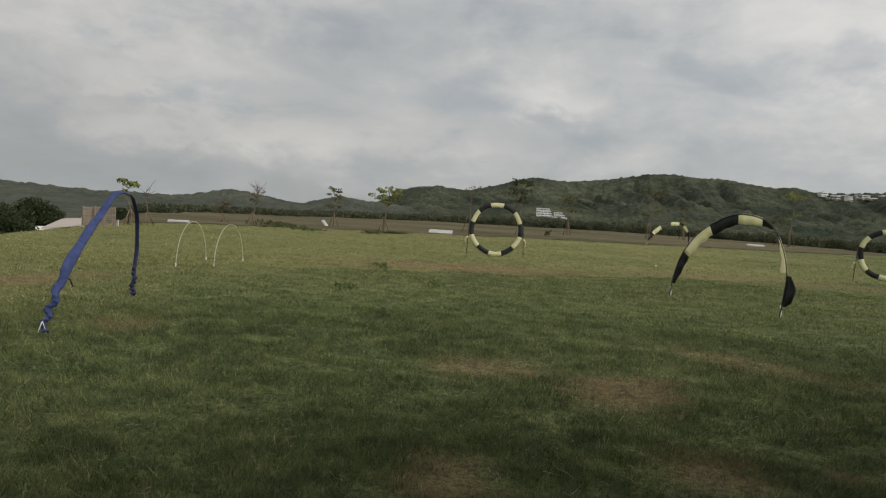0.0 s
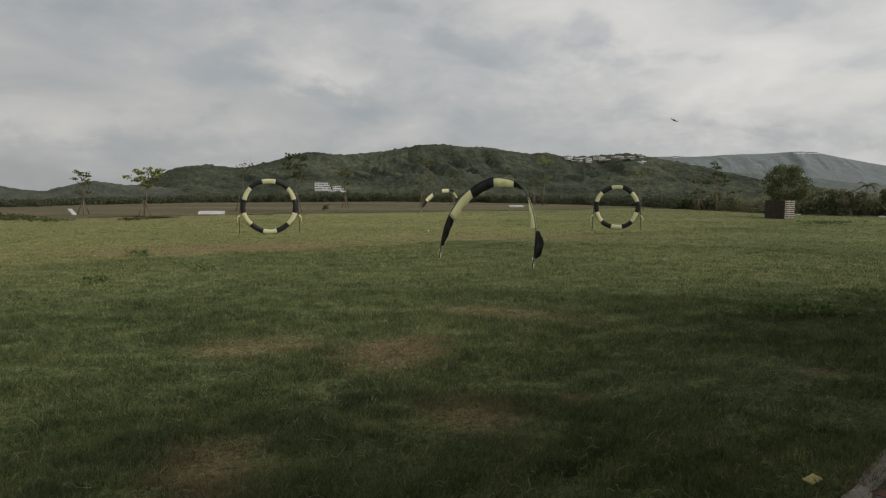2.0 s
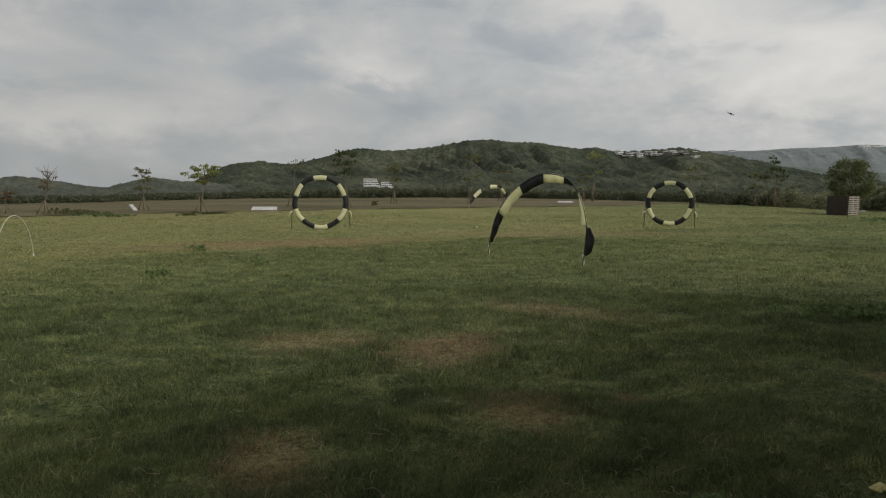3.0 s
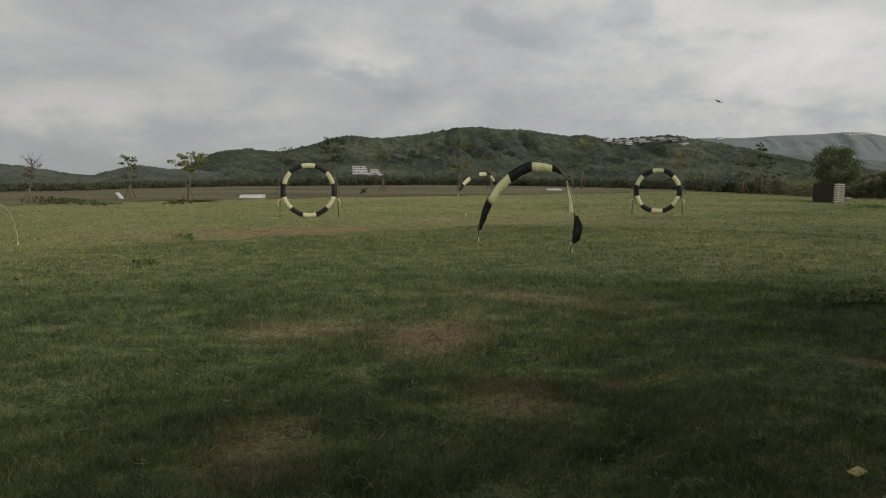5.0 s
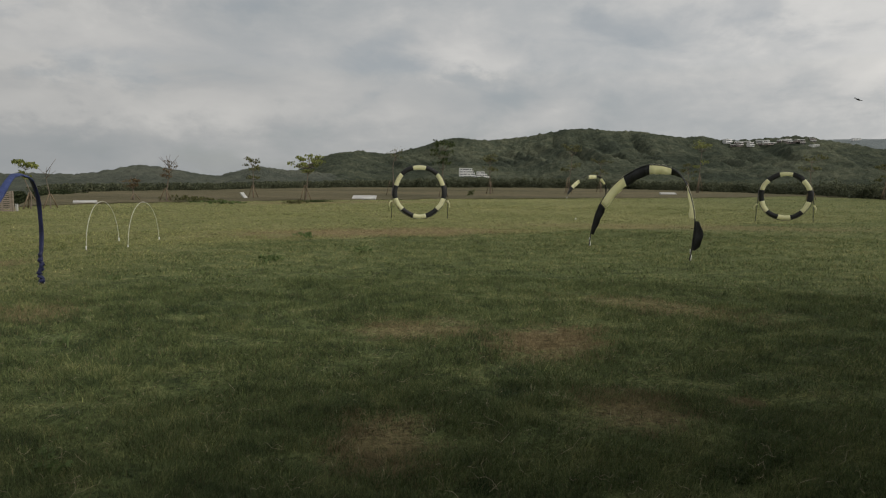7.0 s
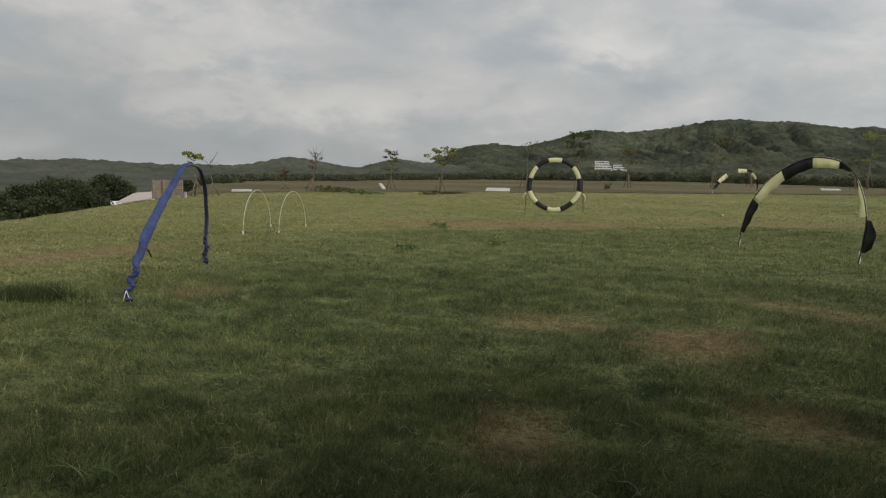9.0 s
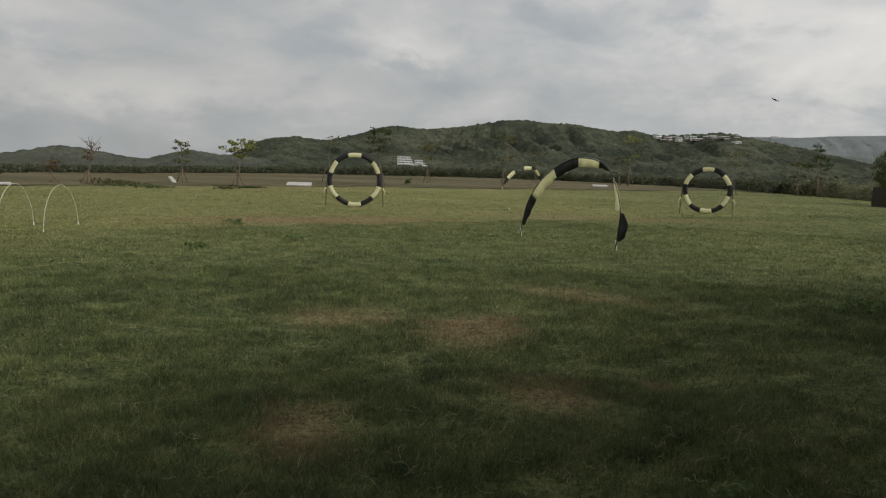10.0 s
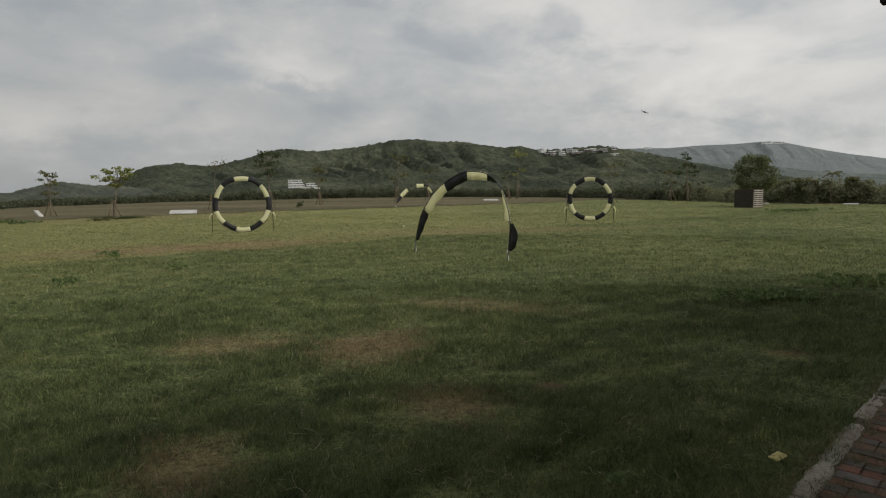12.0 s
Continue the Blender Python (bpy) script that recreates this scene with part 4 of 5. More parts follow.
def blue_gate():
    """A flat blue sleeve drawn over a bent pole, gathered in folds at the feet."""
    gate = new("arch_gate")
    f0, f1 = Vector((-5.62, 5.30, 0)), Vector((-6.70, 7.86, 0))
    mid = (f0 + f1) / 2
    gate.location = (mid.x, mid.y, 0)
    N = 180
    pts = spline([f0 + (f1 - f0) * s - mid + Vector((0, 0, z)) for s, z in [
        (0.0, -0.03), (0.04, 0.13), (0.085, 0.265), (0.165, 0.474), (0.296, 0.744), (0.436, 0.99), (0.573, 1.203), (0.715, 1.425), (0.80, 1.462), (0.885, 1.453), (0.985, 1.37), (1.048, 1.112), (1.066, 0.73), (1.035, 0.395), (1.006, 0.15), (1.015, -0.03)]], N)
    bm = bmesh.new()
    tube(bm, pts[::2], 0.009, 7)
    part("pole", bm, M_POLE, gate)
    across = (f1 - f0).normalized()
    out = across.cross(Vector((0, 0, 1)))
    # the second leg of the sleeve takes a darker blue than the first
    for i0, i1, m, w0, w1, w2, turn, lab in ((3, 84, M_BLUE, 0.040, 0.056, 0.036, 62, "bright blue nylon"), (84, 118, M_BLUE, 0.036, 0.034, 0.03, 62, "blue nylon at the crown"), (118, 177, M_BLUE_DARK, 0.036, 0.036, 0.046, 62, "darker blue nylon")):
        bm = bmesh.new()
        rings = []
        n = (i1 - i0) * 4
        for k in range(n + 1):
            fi = i0 + k / 4
            q = k / n
            p = pts[int(fi)].lerp(pts[min(N, int(fi) + 1)], fi - int(fi))
            d = (pts[min(N, int(fi) + 1)] - pts[max(0, int(fi) - 1)]).normalized()
            side = d.cross(out).normalized()
            u = (side * math.cos(radians(turn)) + out * math.sin(radians(turn))).normalized()
            v = d.cross(u)
            foot = min(1.0, max(0, 1 - (fi - 2) / 42) * 2.2 + max(0, (fi - 150) / 14))
            w = ((w0 + (w1 - w0) * min(1, q * 2)) if q < 0.5 else (w1 + (w2 - w1) * (q * 2 - 1))) * (1 + 0.06 * math.sin(fi * 0.43 + 1))
            fold = foot * (0.12 * math.sin(fi * 0.8) + 0.11 * math.sin(fi * 1.9 + 1) + 0.07 * math.sin(fi * 4.3))
            w *= 1 - 0.30 * foot + fold
            th = 0.015 + 0.016 * foot * (1 + 0.5 * math.sin(fi * 2.1))
            crease = 0.004 * (1 - foot) * math.sin(fi * 0.37)
            off = u * (0.020 * foot * math.sin(fi * 0.55) - 0.35 * w * (1 - foot)) + v * (0.012 * foot * math.sin(fi * 1.7) + crease)
            ring = []
            for j in range(12):
                c, s_ = math.cos(2 * math.pi * j / 12), math.sin(2 * math.pi * j / 12)
                ring.append(bm.verts.new(p + off + u * c * w + v * s_ * th + d * 0.010 * foot * math.sin(j * 1.0 + fi)))
            rings.append(ring)
        for a, b in zip(rings, rings[1:]):
            for j in range(12):
                bm.faces.new((a[j], a[(j + 1) % 12], b[(j + 1) % 12], b[j]))
        bm.faces.new(rings[0][::-1])
        bm.faces.new(rings[-1])
        part("sleeve", bm, m, gate, lab)
    bm = bmesh.new()
    p = pts[38]
    tube(bm, [p, p + Vector((0.03, 0.05, -0.03)), p + Vector((0.04, 0.08, -0.11))], [0.008, 0.010, 0.007], 5)
    part("toggle", bm, M_BLACK, gate, "black strap end")
    for e in (pts[2], pts[-3]):
        for q in (-0.03, 0.03):
            bm = bmesh.new()
            tube(bm, [(e.x + q, e.y + q, -0.02), (e.x, e.y, 0.12)], 0.005, 5)
            part("strap", bm, M_STRAP, gate, "white cord")
    tagged(gate, "blue nylon arch gate with creased sleeve gathered at its feet", "racing gate", "racing gates on the lawn")


blue_gate()


def ring_gate(p0, p1, z_low, dia, seed, label):
    """A flat ring of black and yellow cloth between two stakes, facing across the line from p0 to p1."""
    rng = np.random.default_rng(seed)
    gate = new("ring_gate")
    a, b = Vector((*p0, 0)), Vector((*p1, 0))
    mid = (a + b) / 2
    gate.location = (mid.x, mid.y, 0)
    u = (b - a).normalized()
    n = u.cross(Vector((0, 0, 1)))
    R, W = dia / 2, 0.16
    cz = z_low + R
    for k in range(12):
        bm = bmesh.new()
        rings = []
        for i in range(13):
            t = math.pi / 2 + math.pi / 12 - 2 * math.pi * (k + i / 12 * 0.995) / 12
            out = u * math.cos(t) + Vector((0, 0, math.sin(t)))
            c = Vector((0, 0, cz)) + n * 0.012 * math.sin(t * 3 + seed)
            wob = 1 + 0.012 * math.sin(t * 5 + seed)
            bulge = 0.007 * (0.6 + 0.4 * math.sin(i / 12 * math.pi))
            rings.append([bm.verts.new(c + out * (R * wob) + n * 0.008), bm.verts.new(c + out * (R * wob - W / 2) + n * bulge), bm.verts.new(c + out * (R * wob - W) + n * 0.006),
                          bm.verts.new(c + out * (R * wob - W) - n * 0.006), bm.verts.new(c + out * (R * wob - W / 2) - n * bulge), bm.verts.new(c + out * (R * wob) - n * 0.008)])
        for p, q in zip(rings, rings[1:]):
            for j in range(6):
                bm.faces.new((p[j], p[(j + 1) % 6], q[(j + 1) % 6], q[j]))
        bm.faces.new(rings[0][::-1])
        bm.faces.new(rings[-1])
        part("panel", bm, M_YELLOW if k % 2 == 0 else M_BLACK, gate, YL if k % 2 == 0 else BK)
    bm = bmesh.new()
    tube(bm, [Vector((0, 0, cz)) + u * (R + 0.008) * math.cos(t * math.pi / 24) + Vector((0, 0, (R + 0.008) * math.sin(t * math.pi / 24))) for t in range(49)], 0.010, 6)
    part("hoop", bm, M_POLE, gate)
    for s in (-1, 1):
        x = u * s * (R + 0.015)
        bm = bmesh.new()
        tube(bm, [x + u * s * 0.05 + Vector((0, 0, -0.08)), x + Vector((0, 0, cz - 0.02)), x - u * s * 0.005 + Vector((0, 0, cz + 0.18))], 0.012, 6)
        part("stake", bm, M_POLE, gate)
        bm = bmesh.new()
        x2 = x - u * s * 0.10 - n * 0.03
        tube(bm, [x2 + Vector((0, 0, cz + 0.22)), x2 + Vector((0, 0, cz)), x2 + Vector((0, 0, cz - 0.28))], 0.012, 5)
        part("strap", bm, M_YELLOW, gate, "yellow webbing strap")
        for q in range(3):
            bm = bmesh.new()
            e = x + Vector((0, 0, cz - 0.32))
            tube(bm, [e, e + u * s * (0.05 + 0.03 * q) + Vector((0, 0, 0.02 - 0.05 * q)), e + u * s * 0.10 + Vector((0, 0, -0.04 - 0.1 * q))], [0.012, 0.015, 0.006], 5)
            part("tie", bm, M_YELLOW, gate, "loose yellow tie")
    return tagged(gate, label, "racing gate", "racing gates on the lawn")


ring_gate((-5.05, 22.95), (-3.26, 23.2), 0.0, 1.92, 3, "black and yellow nylon ring gate held by two stakes")
ring_gate((7.90, 24.75), (9.50, 24.05), 0.05, 1.70, 7, "black and yellow nylon ring gate with loose yellow ties")


def white_hoop(p0, p1, h, label):
    hoop = new("hoop_gate")
    a, b = Vector((*p0, 0)), Vector((*p1, 0))
    mid = (a + b) / 2
    hoop.location = (mid.x, mid.y, 0)
    pts = []
    for i in range(41):
        t = i / 40
        s = -math.cos(math.pi * t) * (1 - 0.06 * math.sin(math.pi * t))
        pts.append((b - a) / 2 * s * (1 + 0.0 * t) + Vector((0, 0, -0.05 + (h + 0.05) * math.sin(math.pi * t) ** 0.86)))
    bm = bmesh.new()
    tube(bm, pts, 0.0047, 8)
    part("pipe", bm, M_WHITE, hoop)
    for e in (pts[0], pts[-1]):
        bm = bmesh.new()
        tube(bm, [e + Vector((0, 0, -0.05)), e + Vector((0, 0, 0.10))], 0.013, 8)
        part("peg", bm, M_STRAP, hoop)
    return tagged(hoop, label, "hoop", "white hoops on the lawn")


white_hoop((-9.04, 11.93), (-9.52, 13.69), 0.92, "thin white plastic hoop stuck in the lawn")
white_hoop((-8.33, 12.24), (-8.74, 14.04), 0.90, "thin white plastic hoop stuck in the lawn")

# ---------------------------------------------------------------- pallets, slabs and sheds


def pallet_panel(parent, name, width, height, m, material, slats, thick=0.022, gap=0.35, posts=3):
    """A pallet on edge: boards over uprights, each board a piece."""
    pitch = height / slats
    for k in range(slats):
        bm = bmesh.new()
        box(bm, (width, thick, pitch * (1 - gap)), m @ pose(0, 0, pitch * (k + 0.5), 0, random.uniform(-0.6, 0.6)), 0.004)
        part("slat", bm, material, parent, smooth=False)
    for k in range(posts):
        bm = bmesh.new()
        box(bm, (0.09, 0.07, height), m @ pose((k / (posts - 1) - 0.5) * (width - 0.1), 0.05, height / 2), 0.005)
        part("upright", bm, material, parent, smooth=False)


def pallet_bin():
    ob = new("pallet_bin")
    ob.location = (21.9, 35.0, gz(21.9, 35.0))
    c = Vector((21.75, 34.35, 0)) - Vector(ob.location)
    c.z = 0
    l = Vector((-0.50, 0.87, 0)).normalized() * 1.12
    r = Vector((0.87, 0.50, 0)).normalized() * 1.05

    def face(p, q, mat, slats, gap, name):
        d = q - p
        m = Matrix.Translation((p + q) / 2) @ Matrix.Rotation(math.atan2(d.y, d.x), 4, "Z")
        pallet_panel(ob, name, d.length, 1.02, m, mat, slats, gap=gap)

    # side light put into the colour: right face pale, the others dark
    face(c + l, c, M_PALLET_SHADED, 9, 0.10, "pallet")
    face(c, c + r, M_PALLET_LIT, 9, 0.42, "pallet")
    face(c + l + r, c + l, M_PALLET_SHADED, 9, 0.10, "pallet")
    face(c + r, c + l + r, M_PALLET_SHADED, 9, 0.2, "pallet")
    tagged(ob, "square bin of weathered wooden pallets round a bush", "pallet bin")


pallet_bin()


def pallet_screen():
    ob = new("pallet_screen")
    ob.location = (-21.7, 23.6, gz(-21.7, 23.6))
    u = Vector((0.80, 0.62, 0)).normalized()
    turn = math.atan2(u.y, u.x)
    pallet_panel(ob, "pallet", 0.46, 0.80, Matrix.Translation(-u * 0.42) @ Matrix.Rotation(turn + 0.5, 4, "Z"), M_PALLET, 9, gap=0.2)
    pallet_panel(ob, "pallet", 0.72, 0.82, Matrix.Translation(u * 0.22) @ Matrix.Rotation(turn, 4, "Z"), M_PALLET, 10, gap=0.3)
    for q in (-0.62, -0.18, 0.6):
        bm = bmesh.new()
        box(bm, (0.07, 0.07, 0.86), Matrix.Translation(u * q + Vector((0, 0, 0.41))), 0.005)
        part("post", bm, M_PALLET, ob, smooth=False)
    bm = bmesh.new()
    box(bm, (0.10, 0.05, 0.30), Matrix.Translation(u * 0.70 + Vector((0.02, 0.02, 0.15))), 0.004)
    part("end_board", bm, M_SLAB, ob, "white end board", smooth=False)
    tagged(ob, "screen of upright weathered brown pallets on the lawn", "pallet screen")


pallet_screen()


def low_roof():
    ob = new("low_shed")
    ob.location = (-26.0, 26.0, gz(-26, 26))
    z = -ob.location.z
    bm = bmesh.new()
    o = Vector(ob.location)
    a = [tuple(Vector((d * math.sin(radians(az)), d * math.cos(radians(az)), rise(el, d))) - o) for az, el, d in ((-46.4, -2.98, 36), (-43.6, -2.62, 36), (-43.75, -2.14, 42), (-45.0, -2.2, 42))]
    lo = [bm.verts.new(p) for p in a]
    hi = [bm.verts.new((p[0], p[1], p[2] + 0.06)) for p in a]
    bm.faces.new(lo[::-1])
    bm.faces.new(hi)
    for j in range(4):
        bm.faces.new((lo[j], lo[(j + 1) % 4], hi[(j + 1) % 4], hi[j]))
    part("roof", bm, M_ROOFSHEET, ob, smooth=False)
    bm = bmesh.new()
    box(bm, (1.5, 3.6, 2.2), pose(-1.9, 1.2, z - 1.62, 0, 0, 45))
    part("wall", bm, M_WALLWHITE, ob, smooth=False)
    bm = bmesh.new()
    box(bm, (0.10, 0.12, 0.5), pose(*((Vector((36 * math.sin(radians(-43.7)), 36 * math.cos(radians(-43.7)), -0.05)) - o))))
    part("post", bm, M_WHITE, ob, "white corner post", smooth=False)
    tagged(ob, "low shed with a pale sheet roof below the crest", "shed")


low_roof()


def slab(x, y, size, turn, tilt, label):
    bm = bmesh.new()
    box(bm, size, Matrix(), 0.012)
    ob = part("concrete_slab", bm, M_SLAB, None, smooth=False)
    ob.matrix_world = pose(x, y, gz(x, y) + size[2] / 2 * math.cos(radians(tilt)) + size[1] / 2 * abs(math.sin(radians(tilt))) - 0.02, tilt, 0, turn)
    tagged(ob, label, "slab", "concrete slabs along the field")


slab(-11.3, 42.4, (1.6, 0.5, 0.10), 4, 24, "pale concrete slab lying tilted in the grass")
slab(12.3, 63.0, (1.45, 0.6, 0.16), 3, 10, "pale concrete slab lying flat in the grass")
slab(29.4, 36.4, (0.8, 0.35, 0.06), -40, 5, "pale concrete slab lying by the bushes")
slab(-23.9, 31.9, (1.15, 0.4, 0.12), 35, 8, "pale concrete slab by the bare path")
slab(-19.75, 42.3, (0.30, 0.62, 0.10), 62, 38, "small concrete slab leaning beside a sapling")
slab(26.6, 40.6, (0.3, 0.25, 0.10), 0, 0, "small pale block lying near the bushes")


def bare_path():
    bm = bmesh.new()
    c = spline([(-30, 25.5, 0), (-25.5, 29.5, 0), (-22.5, 34.2, 0), (-16.5, 37.6, 0)], 24)
    prev = None
    for i, p in enumerate(c):
        d = (c[min(i + 1, 24)] - c[max(i - 1, 0)]).normalized()
        s = Vector((-d.y, d.x, 0)) * (0.75 + 0.25 * math.sin(i * 1.3)) * (1 - (i / 24) ** 3)
        row = []
        for q in (p - s, p, p + s):
            row.append(bm.verts.new((q.x, q.y, gz(q.x, q.y) + 0.012)))
        if prev:
            bm.faces.new((prev[0], row[0], row[1], prev[1]))
            bm.faces.new((prev[1], row[1], row[2], prev[2]))
        prev = row
    tagged(part("path", bm, M_DIRT), "strip of bare pale soil across the grass", "path", kind="structure")


bare_path()

# ---------------------------------------------------------------- buildings on the hills


def terrace_block(x, y, z, turn, w, d, floors, floor_h, wall, label, step=0.0, bays=6, name="hillside_building"):
    """A far building: storeys stepped back one over another, with window openings, slabs and parapet."""
    ob = new(name)
    ob.matrix_world = pose(x, y, z, 0, 0, turn)
    for k in range(floors):
        x0 = step * k
        bm = bmesh.new()
        box(bm, (w - 2 * x0, d, floor_h * 0.8), pose(-x0, 0, floor_h * (k + 0.4)))
        part("wall", bm, wall, ob, smooth=False)
        bm = bmesh.new()
        box(bm, (w - 2 * x0 + 0.4, d + 0.9, floor_h * 0.26), pose(-x0, 0, floor_h * (k + 0.9)))
        part("floor_slab", bm, M_WALLWHITE, ob, smooth=False)
        for b in range(bays):
            bm = bmesh.new()
            box(bm, ((w - 2 * x0) / bays * (0.86 if (b + k) % 3 else 0.45), 0.3, floor_h * 0.34), pose(-x0 + ((b + 0.5) / bays - 0.5) * (w - 2 * x0), -d / 2 - 0.05, floor_h * (k + 0.42)))
            part("window", bm, M_DARKGLASS, ob, smooth=False)
    tagged(ob, label, "building", "buildings on the hillside")


def polar(az, r):
    return r * math.sin(radians(az)), r * math.cos(radians(az))


for az, w, floors in ((-5.80, 20, 3), (-4.45, 15, 2)):
    r, z = HILL.site(az, 0.24, 520, 1000)
    x, y = polar(az, r - 8)
    terrace_block(x, y, z - 3.0, -az * 0.5 + 6, w * 0.85 * r / 700, 11, floors + 1, 2.4 * r / 700, M_WALLWHITE, "white terraced hotel block among trees on the slope", 0.6 + 0.5 * (floors == 2), 4)
rng = random.Random(5)
for k in range(18):
    az = 15.2 + 6.6 * (k + rng.random()) / 18
    el = float(np.interp(az, [a_ for a_, e_ in HILL.crest], [e_ for a_, e_ in HILL.crest])) - 0.16 - 0.38 * rng.random() ** 1.4 * (1 if az > 15.8 else 0.3)
    r, z = HILL.site(az, el, 560, 1120)
    x, y = polar(az, r - 4)
    terrace_block(x, y, z - rng.uniform(0.8, 3.0), rng.uniform(-25, 25), rng.uniform(5, 12), 9, rng.choice((1, 1, 2)), 3.0, rng.choice((M_WALLWHITE, M_WALLPINK, M_WALLPINK)), "pale houses of a town along the wooded ridge", 0.4, 3, "ridge_house")
for az, w in ((33.1, 26), (33.9, 34), (24.2, 22)):
    r, z = RANGE.site(az, 3.02 if az > 30 else 2.95, 1600, 2360)
    x, y = polar(az, r)
    terrace_block(x, y, z - 4, 0, w, 14, 2, 4.5, M_WALLWHITE, "pale building on the distant range's crest", 0.5, 3, "ridge_house")

# ---------------------------------------------------------------- pavilion the camera stands under


def along(s, off, z=0.0):
    """A place s metres along the kerb and off metres into the paved floor."""
    return Vector((KX + KDX * s + KDY * off, KY + KDY * s - KDX * off, z))


KT = math.degrees(math.atan2(KDY, KDX))


def pavilion():
    ob = new("pavilion")
    ob.location = along(0, 2.6)
    inv = Matrix.Translation(-ob.location)

    def piece(name, size, s, off, z, mat=M_TIMBER, rx=0.0):
        bm = bmesh.new()
        p = along(s, off, z)
        box(bm, size, inv @ pose(p.x, p.y, p.z, 0, 0, KT) @ pose(0, 0, 0, rx), 0.006)
        part(name, bm, mat, ob, smooth=False)

    # roof carried further left, out of view, to shade the near lawn
    piece("roof_deck", (20.9, 6.3, 0.08), -1.35, 3.0, 3.04)
    for k in range(22):
        piece("rafter", (0.12, 6.52, 0.20), -11.44 + 0.96 * k, 2.95, 2.90)
    for off in (0.5, 5.2):
        piece("beam", (20.2, 0.16, 0.22), -1.3, off, 2.71)
    for s in (-10.9, -7.0, 8.4):
        for off in (0.5, 5.2):
            piece("post", (0.18, 0.18, 2.65), s, off, 1.30)
    tagged(ob, "open pavilion with dark timber rafters over a brick floor", "pavilion")


pavilion()


def drone():
    d = 30.0
    az, el = radians(24.0), radians(5.9)
    ob = new("quadcopter")
    ob.matrix_world = pose(d * math.sin(az), d * math.cos(az), 1.45 + d * math.tan(el), 24, 12, 30)
    bm = bmesh.new()
    box(bm, (0.16, 0.07, 0.05), Matrix(), 0.008)
    part("body", bm, M_POLE, ob)
    for k in range(4):
        t = math.pi / 4 + k * math.pi / 2
        p = Vector((0.13 * math.cos(t), 0.13 * math.sin(t), 0.0))
        bm = bmesh.new()
        tube(bm, [(0, 0, 0), p], 0.010, 6)
        part("arm", bm, M_POLE, ob)
        bm = bmesh.new()
        tube(bm, [p, p + Vector((0, 0, 0.03))], 0.016, 8)
        part("motor", bm, M_POLE, ob)
        bm = bmesh.new()
        box(bm, (0.13, 0.014, 0.004), Matrix.Translation(p + Vector((0, 0, 0.034))) @ Matrix.Rotation(t * 1.7, 4, "Z"))
        part("propeller", bm, M_POLE, ob)
    tagged(ob, "small dark quadcopter in the air over the field", "drone")


drone()

# ---------------------------------------------------------------- weeds, litter, straw


def weed_patch(x, y, rx, ry, count, size, seed, label, leaf=M_WEED, h=0.11):
    rng = np.random.default_rng(seed)
    cx, cy = x + rng.normal(0, rx / 2, count), y + rng.normal(0, ry / 2, count)
    z = ground_z(cx, cy) + rng.uniform(0.2, 1.0, count) * h
    v, f = leaf_cloud(rng, np.stack([cx, cy, z], 1), 9, size * 2.0, size, 0.4, 0.4)
    v[:, 2] = np.maximum(v[:, 2], ground_z(v[:, 0], v[:, 1]) - 0.01)
    tagged(arrays("weed_patch", v, f, leaf), label, "weeds", "weeds in the lawn", "stuff")


W_L = "broad-leaved green weeds spreading in the lawn"
weed_patch(-5.55, 15.0, 0.40, 0.2, 17, 0.036, 1, W_L, M_WEED, 0.13)
weed_patch(-3.43, 12.3, 0.22, 0.16, 10, 0.036, 2, W_L, M_WEED, 0.12)
weed_patch(-4.64, 10.7, 0.26, 0.2, 12, 0.035, 12, W_L)
weed_patch(4.85, 7.15, 0.75, 0.30, 90, 0.032, 3, W_L, M_WEED, 0.13)
weed_patch(6.7, 8.0, 0.9, 0.4, 70, 0.034, 4, W_L, M_WEED, 0.13)
weed_patch(4.6, 7.1, 0.5, 0.25, 14, 0.024, 14, W_L)
weed_patch(-20.2, 37.5, 1.5, 0.5, 40, 0.07, 5, W_L, M_LEAF_OLIVE, 0.2)
weed_patch(-17.0, 33.5, 1.4, 0.4, 40, 0.06, 6, W_L, M_WEED, 0.16)
weed_patch(-13.0, 34.5, 0.8, 0.4, 22, 0.06, 7, W_L, M_LEAF_OLIVE, 0.16)
weed_patch(-20.6, 36.4, 1.2, 0.4, 34, 0.07, 8, W_L, M_LEAF_OLIVE, 0.35)
weed_patch(20.8, 29.5, 1.4, 0.5, 40, 0.06, 9, W_L, M_WEED, 0.12)
weed_patch(-5.0, 52.0, 0.4, 0.25, 16, 0.08, 10, W_L, M_LEAF_MID, 0.6)
weed_patch(1.2, 2.72, 0.12, 0.08, 7, 0.020, 11, "small broad-leaved green weed in the lawn")
weed_patch(-2.45, 2.75, 0.12, 0.07, 6, 0.022, 16, "small broad-leaved green weed in the lawn")
weed_patch(-1.75, 2.02, 0.10, 0.07, 3, 0.035, 15, "small broad-leaved green weed in the lawn")


